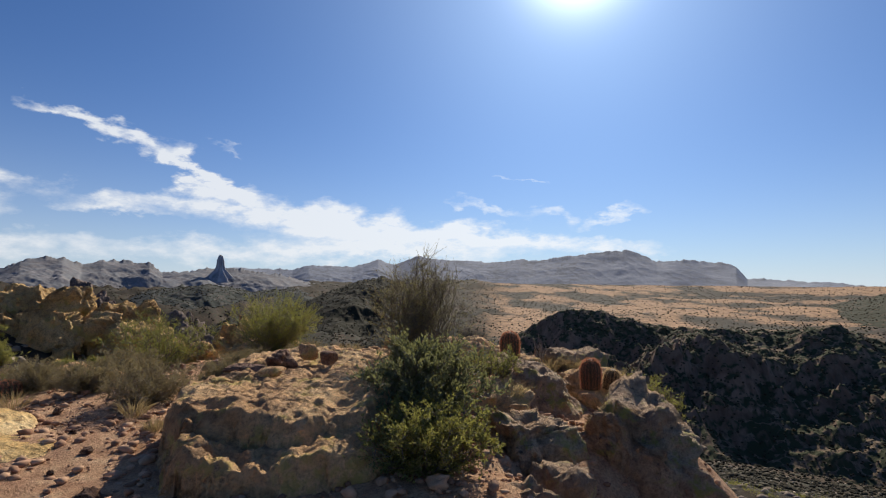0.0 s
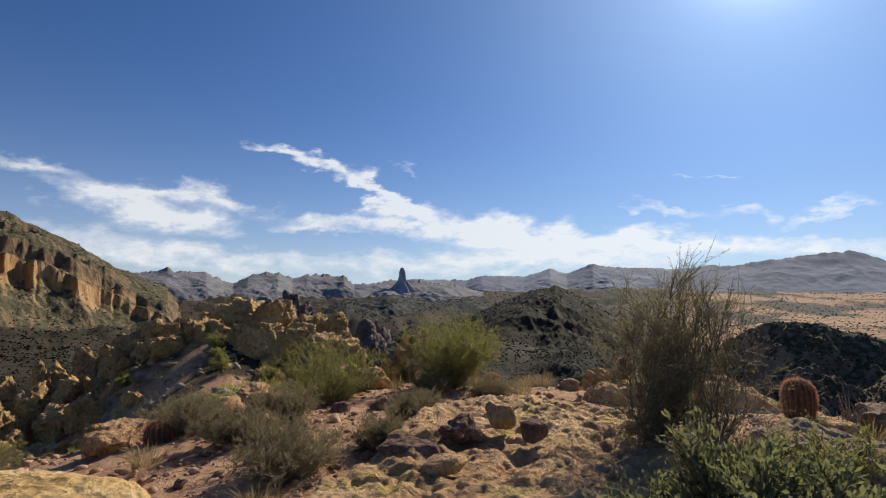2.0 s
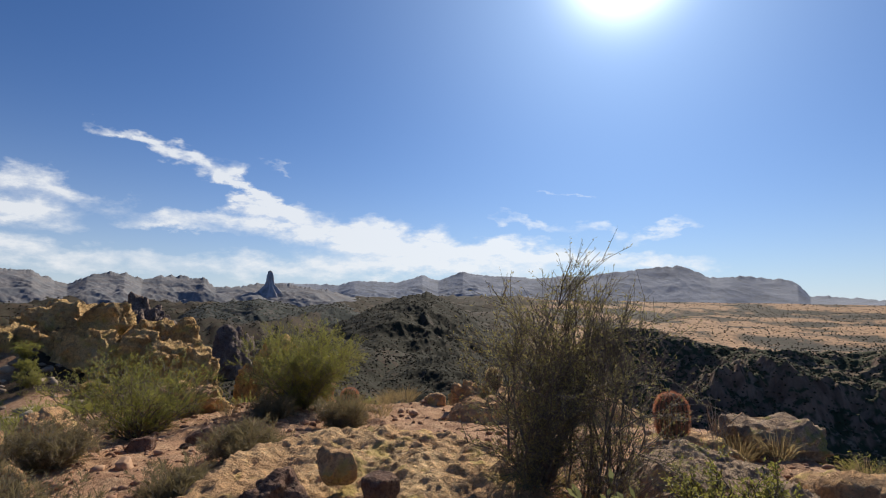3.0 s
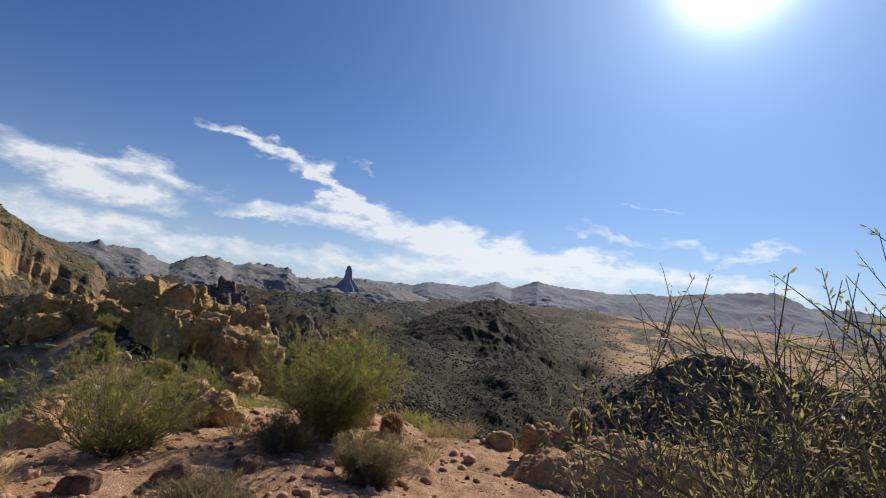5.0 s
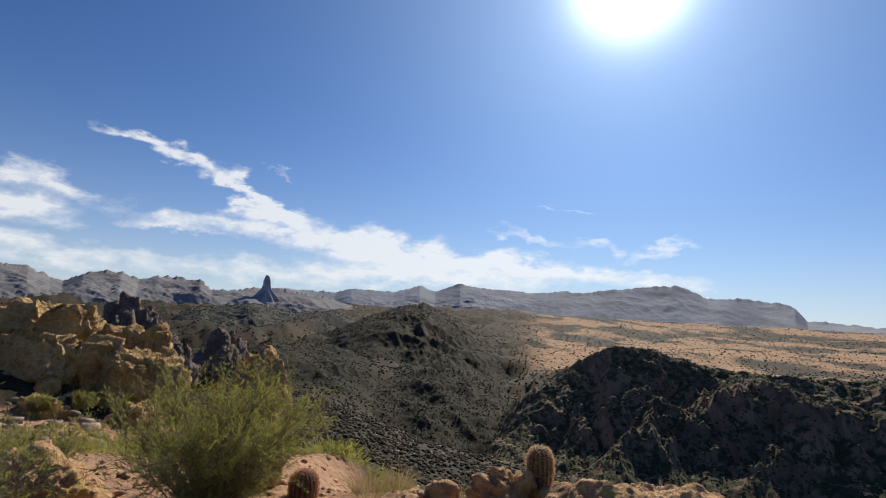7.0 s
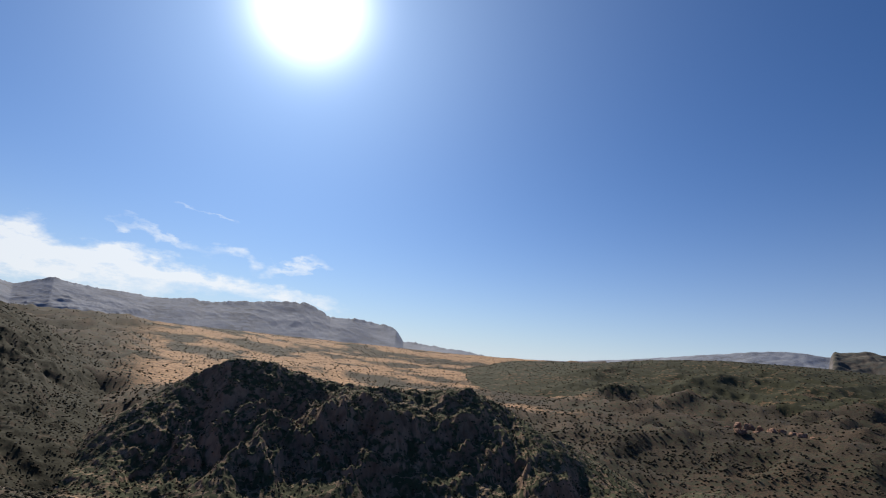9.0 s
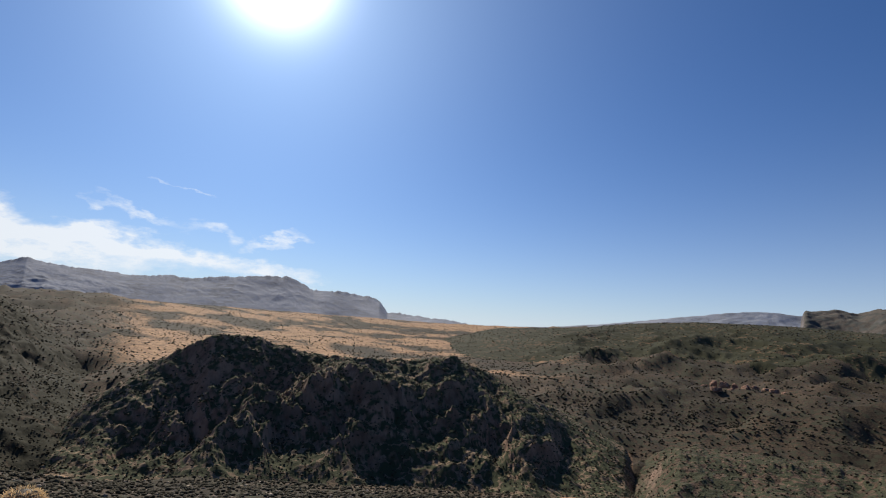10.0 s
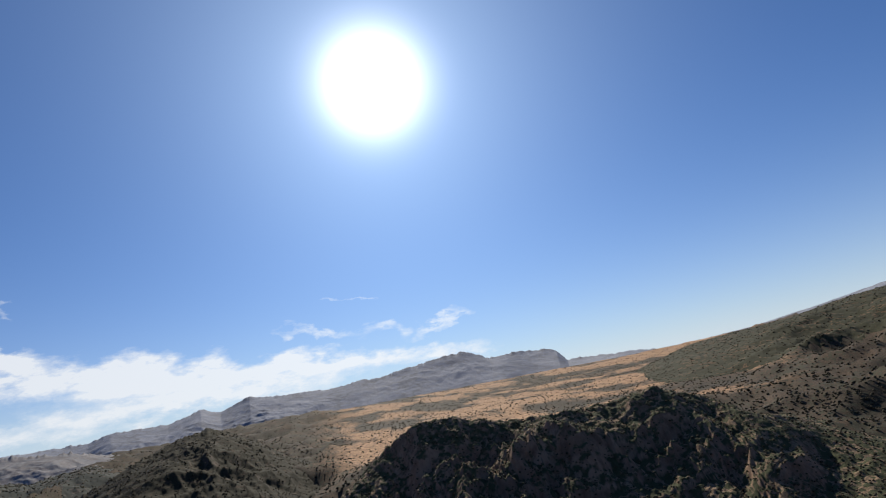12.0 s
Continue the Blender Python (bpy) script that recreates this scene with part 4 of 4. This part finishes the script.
def shrub(name, label, at, tall, wide, seed, leaf_mat, wood_mat, stems=26, forks=7, twigs=4, leaves=6, leaf_len=0.05, leaf_w=0.008, thick=0.014, wander=0.25, up=0.6, lift=0.5):
    rng = np.random.default_rng(seed)
    segs, ends = branching(rng, tall, wide, stems, forks, twigs, thick=thick, wander=wander, lift=lift)
    thing = tagged(new(name), label, "shrub")
    thing.matrix_basis = pose(*at)
    v, f = tubes(segs)
    part("woody_frame", mesh_of("woody_frame", v, f, wood_mat), thing)
    a = np.array([e[0] for e in ends])
    b = np.array([e[1] for e in ends])
    idx = np.repeat(np.arange(len(ends)), leaves)
    q = rng.uniform(0.0, 1.05, len(idx))[:, None]
    pts = a[idx] + (b[idx] - a[idx]) * q
    dirs = (b[idx] - a[idx]) / (np.linalg.norm(b[idx] - a[idx], axis=1)[:, None] + 1e-9) * up + rng.normal(size=(len(idx), 3)) * 0.55
    v, f = blades(pts, dirs, leaf_len, leaf_w, rng)
    part("foliage", mesh_of("foliage", v, f, leaf_mat, shade=False), thing)
    return thing


def on(x, y, dz=-0.03):
    return (x, y, height(x, y) + dz)


shrub("green_shrub", "bushy yellow-green desert shrub beside the trail", on(-4.2, 13.3), 1.40, 2.0, 201, GREEN, BARK, stems=60, forks=14, twigs=6, leaves=11, leaf_len=0.052, leaf_w=0.006, thick=0.010, up=1.6)
shrub("green_shrub", "spreading yellow-green shrub with bare lower stems", on(-6.15, 11.6), 1.08, 2.3, 202, GREEN, BARK, stems=40, forks=12, twigs=6, leaves=9, leaf_len=0.052, leaf_w=0.006, thick=0.012, up=1.6)
shrub("wiry_shrub", "tall wiry half-bare shrub growing on the outcrop", (-0.55, 7.75, 0.3), 1.62, 1.10, 203, WIRY, BARK, stems=24, forks=15, twigs=8, leaves=7, leaf_len=0.026, leaf_w=0.0055, thick=0.013, wander=0.42)
shrub("wiry_shrub", "wiry half-bare shrub with pale crooked twigs", (-0.14, 7.65, 0.15), 1.60, 0.70, 204, WIRY, BARK, stems=13, forks=14, twigs=8, leaves=4, leaf_len=0.024, leaf_w=0.005, thick=0.011, wander=0.8)
shrub("leafy_bush", "dense grey-green bush with small upright leaves", on(-0.20, 5.5), 0.92, 1.15, 205, JOJOBA, BARK, stems=70, forks=13, twigs=6, leaves=6, leaf_len=0.046, leaf_w=0.019, thick=0.008, up=1.7)
shrub("leafy_bush", "low yellow-green bush in front of the outcrop", on(-0.12, 4.55), 0.55, 1.1, 206, OLIVE, BARK, stems=56, forks=11, twigs=6, leaves=9, leaf_len=0.028, leaf_w=0.010, thick=0.007, up=1.2)
shrub("leafy_bush", "low green bush among lichen-covered rocks", on(0.75, 7.6, 0.3), 0.45, 0.8, 207, OLIVE, BARK, stems=26, forks=8, twigs=4, leaves=5, leaf_len=0.03, leaf_w=0.012)
shrub("leafy_bush", "green bush at the edge behind barrel cacti", on(3.2, 8.6), 0.8, 1.1, 208, OLIVE, BARK, stems=26, forks=8, twigs=4, leaves=6, leaf_len=0.045, leaf_w=0.010)
shrub("leafy_bush", "dark green bush on the brink near a boulder", on(4.2, 11.6), 0.8, 1.3, 209, OLIVE, BARK, stems=26, forks=8, twigs=4, leaves=6, leaf_len=0.045, leaf_w=0.010)
for i, (x, y, h, w) in enumerate([(-3.9, 6.95, 0.52, 1.2), (-5.2, 7.9, 0.4, 0.9), (-3.35, 8.0, 0.35, 0.6), (-2.95, 11.7, 0.5, 0.75), (-3.5, 9.6, 0.4, 0.8), (-5.4, 9.1, 0.45, 0.9), (-6.4, 8.4, 0.45, 1.0), (-4.3, 12.2, 0.35, 0.7), (-7.6, 9.9, 0.5, 1.0), (-8.4, 6.9, 0.45, 0.9)]):
    shrub("dry_shrub", "low grey half-dry shrub on gravel", on(x, y), h, w, 220 + i, GREYTWIG, TWIG, stems=70, forks=8, twigs=5, leaves=6, leaf_len=0.06, leaf_w=0.0045, thick=0.004, up=1.8)
for i, (x, y, h, w) in enumerate([(-8.6, 10.4, 0.6, 1.1), (-10.2, 12.8, 0.8, 1.5), (-11.8, 9.4, 0.7, 1.3), (-9.4, 7.6, 0.6, 1.1), (-13.5, 15.5, 1.0, 2.0), (-8.8, 16.4, 0.8, 1.5), (-13.0, 12.0, 0.8, 1.6), (-3.0, 16.4, 0.5, 0.9)]):
    shrub("green_shrub", "small olive-green shrub on the slope", on(x, y), h, w, 240 + i, GREEN if i % 2 else OLIVE, BARK, stems=24, forks=7, twigs=4, leaves=12, leaf_len=0.05, leaf_w=0.007, up=1.3)
rng = np.random.default_rng(11)
for i in range(11):
    a_, r_ = rng.uniform(-64, -38), rng.uniform(33, 46)
    x, y, z = polar(a_, r_)
    s = rng.uniform(0.6, 1.1)
    shrub("green_shrub", "olive-green shrub growing between the crag's boulders", (x, y, z + rng.uniform(0.0, 1.2)), s, s * 1.6, 260 + i, OLIVE if i % 2 else GREEN, BARK, stems=26, forks=8, twigs=4, leaves=7, leaf_len=0.10, leaf_w=0.02)


def grass_tuft(at, tall, wide, n, seed):
    rng = np.random.default_rng(seed)
    th, q = rng.uniform(0, 2 * math.pi, n), np.sqrt(rng.uniform(0, 1, n))
    pts = np.stack([np.cos(th) * q * wide * 0.3, np.sin(th) * q * wide * 0.3, 0 * q], -1)
    dirs = np.stack([np.cos(th) * q * 0.7, np.sin(th) * q * 0.7, np.ones(n)], -1) + rng.normal(size=(n, 3)) * 0.18
    v, f = blades(pts, dirs, tall, 0.006, rng, bend=0.25)
    ob = new("grass_tuft", mesh_of("grass_tuft", v, f, STRAW, shade=False))
    ob.matrix_basis = pose(*at)
    return tagged(ob, "dry straw-coloured grass tuft", "grass", "grass tufts")


tufts = [(-3.1, 13.2, 0.4), (-2.6, 12.6, 0.35), (-2.5, 14.8, 0.45), (-3.3, 12.3, 0.35), (2.3, 11.0, 0.5), (2.6, 10.7, 0.45), (2.1, 10.6, 0.4), (-1.7, 15.2, 0.4), (0.9, 7.1, 0.35), (-5.6, 7.0, 0.35), (-3.5, 6.1, 0.3),
         (-3.0, 5.6, 0.2), (-2.2, 16.0, 0.4), (3.3, 10.2, 0.4), (-5.2, 12.6, 0.35), (-0.2, 8.9, 0.3), (-0.4, 7.3, 0.35), (-2.75, 14.2, 0.4), (-3.0, 14.9, 0.35), (-7.0, 12.2, 0.4)]
for i, (x, y, h) in enumerate(tufts):
    grass_tuft(on(x, y, 0.0 if x < 0.5 or y > 9.5 else 0.15), h, h * 0.9, 150, 280 + i)


# ---- barrel cacti ----
def cactus_skin():
    m, nt, b = material("cactus_skin")
    p = position(nt)
    nt.links.new(ramp(nt, tex_noise(nt, p, 12, 5), [(0.35, (0.055, 0.05, 0.025)), (0.65, (0.13, 0.085, 0.045))]), b.inputs["Base Color"])
    b.inputs["Roughness"].default_value = 0.7
    return m


SKIN = cactus_skin()
SPINE_RED = leaf_material("reddish_spines", (0.30, 0.085, 0.045), (0.52, 0.22, 0.13), (0.55, 0.24, 0.13))
SPINE_GOLD = leaf_material("golden_spines", (0.48, 0.32, 0.15), (0.68, 0.52, 0.30), (0.7, 0.5, 0.28))


def barrel_cactus(label, at, tall, thick, seed, spine_mat, ribs=19, lean=(0, 0)):
    rng = np.random.default_rng(seed)
    n, k = 22, ribs * 6
    t = np.linspace(0, 1, n)
    prof = thick / 2 * np.where(t < 0.5, 0.86 + 0.14 * np.sin(math.pi * t), np.sqrt(np.maximum(0, 1 - np.maximum(0, (t - 0.5) / 0.5) ** 2.6)) * 1.0)
    prof[-1] = 0.02 * thick
    th = np.linspace(0, 2 * math.pi, k, endpoint=False)
    T, TH = np.meshgrid(t, th, indexing="ij")
    rib = 1 + 0.11 * (np.abs(np.cos(TH * ribs / 2 + 0.4 * T)) ** 0.7 * 2 - 1)
    R = prof[:, None] * rib
    v = np.stack([R * np.cos(TH), R * np.sin(TH), T * tall], -1).reshape(-1, 3)
    thing = tagged(new("barrel_cactus"), label, "cactus", "barrel cacti")
    thing.matrix_basis = pose(*at, lean[0], lean[1], 0)
    part("body", mesh_of("body", v, grid_faces(n, k, wrap=True), SKIN), thing)
    pts, dirs = [], []
    for i in range(ribs):
        a0 = 2 * math.pi * i / ribs
        for tt in np.arange(0.06, 0.99, 0.028 * 0.5 / tall):
            a = a0 - 0.8 * tt / ribs
            r = float(np.interp(tt, t, prof)) * 1.10
            nz = 0.2 + 1.6 * max(0, tt - 0.6)
            for _ in range(9):
                pts.append((r * math.cos(a), r * math.sin(a), tt * tall))
                dirs.append(np.array([math.cos(a), math.sin(a), nz]) * 0.8 + rng.normal(size=3) * 0.75)
    v, f = blades(np.array(pts), np.array(dirs), 0.034, 0.0040, rng)
    part("spine_cover", mesh_of("spine_cover", v, f, spine_mat, shade=False), thing)
    return thing


barrel_cactus("stout barrel cactus with reddish spines among rocks", (1.34, 10.55, 0.18), 0.50, 0.34, 301, SPINE_RED)
barrel_cactus("barrel cactus with reddish-brown spines on a boulder", (2.10, 7.55, 0.14), 0.43, 0.25, 302, SPINE_RED)
barrel_cactus("small barrel cactus leaning beside a taller one", (2.38, 7.62, 0.12), 0.30, 0.20, 303, SPINE_GOLD, ribs=15, lean=(0, 14))
barrel_cactus("pinkish barrel cactus beside a green shrub", (-3.55, 14.2, height(-3.55, 14.2) - 0.03), 0.38, 0.30, 304, SPINE_RED)
barrel_cactus("golden-spined barrel cactus at the brink", (-0.74, 14.3, 0.02), 0.45, 0.28, 305, SPINE_GOLD)
barrel_cactus("small barrel cactus on the gravel slope", (-6.5, 8.0, height(-6.5, 8.0) - 0.02), 0.34, 0.28, 306, SPINE_RED, ribs=15)
barrel_cactus("small barrel cactus behind the outcrop", (-2.25, 9.9, height(-2.25, 9.9) - 0.02), 0.34, 0.30, 307, SPINE_RED, ribs=15)


def dry_stalks(at, tall, n, seed):
    rng = np.random.default_rng(seed)
    segs = []
    for _ in range(n):
        p = np.array([rng.normal() * 0.06, rng.normal() * 0.06, 0.0])
        d = np.array([rng.normal() * 0.35, rng.normal() * 0.2, 1.0])
        ln = tall * rng.uniform(0.6, 1.0) / 5
        for k in range(5):
            q = p + d / np.linalg.norm(d) * ln
            segs.append((*p, *q, 0.009 - 0.0012 * k, 0.008 - 0.0012 * k))
            p, d = q, d + rng.normal(size=3) * 0.12
    v, f = tubes(np.array(segs), 4)
    ob = new("dry_stalks", mesh_of("dry_stalks", v, f, TWIG))
    ob.matrix_basis = pose(*at)
    return tagged(ob, "pale dry flower stalks rising from the rocks", "plant")


dry_stalks((2.05, 11.0, 0.0), 0.6, 14, 311)
dry_stalks((1.9, 10.7, 0.0), 0.45, 10, 312)
dry_stalks((-7.5, 11.2, height(-7.5, 11.2)), 0.7, 9, 313)

# ---- loose stones, far scrub ----
def scatter_blobs(name, label, pts, sizes, mat, seed, squash=0.75, sub=1, rough=0.35, kind="stuff", category="scrub"):
    rng = np.random.default_rng(seed)
    v0, f0 = ICO[sub]
    n, k = len(pts), len(v0)
    j = 1 + rng.uniform(-rough, rough, (n, k, 1))
    v = v0[None] * j * np.array([1, 1, squash]) * sizes[:, None, None] * rng.uniform(0.75, 1.3, (n, 1, 3)) + pts[:, None]
    f = (f0[None] + (np.arange(n) * k)[:, None, None]).reshape(-1, 3)
    return tagged(new(name, mesh_of(name, v.reshape(-1, 3), f, mat, shade=False)), label, category, kind=kind)


def island_material(name, a, c, rough=0.9):
    m, nt, b = material(name)
    geo = nt.nodes.new("ShaderNodeNewGeometry")
    p = position(nt)
    col = ramp(nt, geo.outputs["Random Per Island"], [(0, a), (1, c)])
    col = mix(nt, 0.6, col, ramp(nt, tex_noise(nt, p, 14, 5, 0.7), [(0.35, (0.6, 0.58, 0.55)), (0.65, (1.15, 1.12, 1.1))]), "MULTIPLY")
    nt.links.new(col, b.inputs["Base Color"])
    b.inputs["Roughness"].default_value = rough
    b.inputs["Specular IOR Level"].default_value = 0.15
    return m


GRAVEL = island_material("loose_gravel", (0.27, 0.14, 0.085), (0.56, 0.36, 0.23))
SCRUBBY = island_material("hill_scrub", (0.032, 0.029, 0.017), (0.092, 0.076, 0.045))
PALEROCK = island_material("hill_stones", (0.20, 0.15, 0.11), (0.40, 0.32, 0.24))

rng = np.random.default_rng(21)
n = 15000
r_ = 0.8 * np.exp(rng.uniform(0, 3.1, n))
a_ = rng.uniform(-math.pi, math.pi, n)
px_, py_ = EYE[0] + r_ * np.sin(a_), EYE[1] - 1.5 + r_ * np.cos(a_)
pz_ = land(px_, py_)[0]
size = 0.008 + 0.06 * rng.uniform(0, 1, n) ** 4 + 0.0018 * r_
scatter_blobs("gravel", "loose pinkish gravel and chips on the trail", np.stack([px_, py_, pz_ + size * 0.2], -1), size, GRAVEL, 22, squash=0.6, category="gravel")
n = 380
px_, py_ = rng.uniform(-9, 1.6, n), rng.uniform(3.5, 17, n)
pz_ = land(px_, py_)[0]
for i in range(220):
    s = 0.035 + 0.10 * rng.uniform() ** 2.4
    v, f = rock_shape(500 + i % 12, 3, boxy=0.55, cuts=22, lumps=0.5, crumb=0.16)
    if i < 12:
        stone_meshes = [] if i == 0 else stone_meshes
        stone_meshes.append(mesh_of("stone", v, f, GRAVEL if i % 3 else ROCK_DARK, shade=False))
    ob = new("stone", stone_meshes[i % 12])
    ob.matrix_basis = pose(px_[i], py_[i], pz_[i] + 0.25 * s, rng.uniform(-20, 20), rng.uniform(-20, 20), rng.uniform(0, 360)) @ Matrix.Diagonal((s, s * 0.8, s * 0.7, 1))
    tagged(ob, "loose angular stone on the gravel", "stone", "loose stones")

n = 46000
a_ = np.radians(rng.uniform(-80, 88, n))
r_ = 70 * np.exp(rng.uniform(0, math.log(520 / 70), n))
px_, py_ = EYE[0] + r_ * np.sin(a_), EYE[1] + r_ * np.cos(a_)
pz_ = land(px_, py_)[0]
size = 0.13 + 0.3 * rng.uniform(0, 1, n) ** 2 + 0.0015 * r_
clear = np.abs(r_ - 283 - 10 * np.sin(a_ * 11)) > 9
px_, py_, pz_, size = px_[clear], py_[clear], pz_[clear], size[clear]
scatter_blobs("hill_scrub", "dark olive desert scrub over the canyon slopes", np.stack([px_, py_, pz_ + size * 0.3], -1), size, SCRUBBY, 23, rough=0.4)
n, k = 2600, 44
a_ = np.radians(rng.uniform(-80, 88, n))
r_ = 15 * np.exp(rng.uniform(0, math.log(85 / 15), n))
px_, py_ = EYE[0] + r_ * np.sin(a_), EYE[1] + r_ * np.cos(a_)
feet = np.stack([px_, py_, land(px_, py_)[0]], -1)
tall = 0.22 + 0.45 * rng.uniform(0, 1, n) ** 2 + 0.003 * r_
way = rng.normal(size=(n, k, 3)) * np.array([0.75, 0.75, 0.3]) + np.array([0, 0, 0.75])
begin = feet[:, None] + way * (tall * rng.uniform(0, 0.7, (k, n))).T[:, :, None]
v, f = blades(begin.reshape(-1, 3), way.reshape(-1, 3), 0.28, 0.03, rng)
tagged(new("slope_scrub", mesh_of("slope_scrub", v, f, OLIVE, shade=False)), "small olive and straw scrub over the near slopes", "scrub", kind="stuff")
n = 6000
a_ = np.radians(rng.uniform(-80, 88, n))
r_ = 26 * np.exp(rng.uniform(0, math.log(300 / 26), n))
px_, py_ = EYE[0] + r_ * np.sin(a_), EYE[1] + r_ * np.cos(a_)
pz_ = land(px_, py_)[0]
size = 0.12 + 0.35 * rng.uniform(0, 1, n) ** 3 + 0.0015 * r_
scatter_blobs("hill_stones", "pale weathered stones strewn over the slopes", np.stack([px_, py_, pz_ + size * 0.1], -1), size, PALEROCK, 24, squash=0.55, category="stones")
n = 36000
a_ = np.radians(rng.uniform(-72, 88, n))
r_ = 480 * np.exp(rng.uniform(0, math.log(2600 / 480), n))
px_, py_ = EYE[0] + r_ * np.sin(a_), EYE[1] + r_ * np.cos(a_)
pz_, _, gm = land(px_, py_)
keep = rng.uniform(0, 1, n) > 0.55 * gm
size = (0.5 + 0.7 * rng.uniform(0, 1, n) ** 2 + 0.0005 * r_)[keep]
scatter_blobs("far_scrub", "dark scrub dotted over the far plateau and hills", np.stack([px_, py_, pz_], -1)[keep] + np.array([0, 0, 0.4]), size, SCRUBBY, 25)
for hill in [o for o in scene.objects if o.name.split(".")[0] in ("dark_ridge", "knob_hill", "left_mountain", "green_mesa", "scrub_hill", "eroded_slope")]:
    co = np.empty(len(hill.data.vertices) * 3, np.float32)
    hill.data.vertices.foreach_get("co", co)
    co = co.reshape(-1, 3)
    nn = {"dark_ridge": 11000, "knob_hill": 7000, "left_mountain": 6000, "green_mesa": 9000, "scrub_hill": 5000, "eroded_slope": 4500}[hill.name.split(".")[0]]
    pick = co[rng.integers(0, len(co), nn)] + rng.normal(size=(nn, 3)) * np.array([1, 1, 0.2])
    rr_ = np.hypot(pick[:, 0], pick[:, 1])
    size = 0.28 + 0.0010 * rr_ * rng.uniform(0.5, 1.2, nn)
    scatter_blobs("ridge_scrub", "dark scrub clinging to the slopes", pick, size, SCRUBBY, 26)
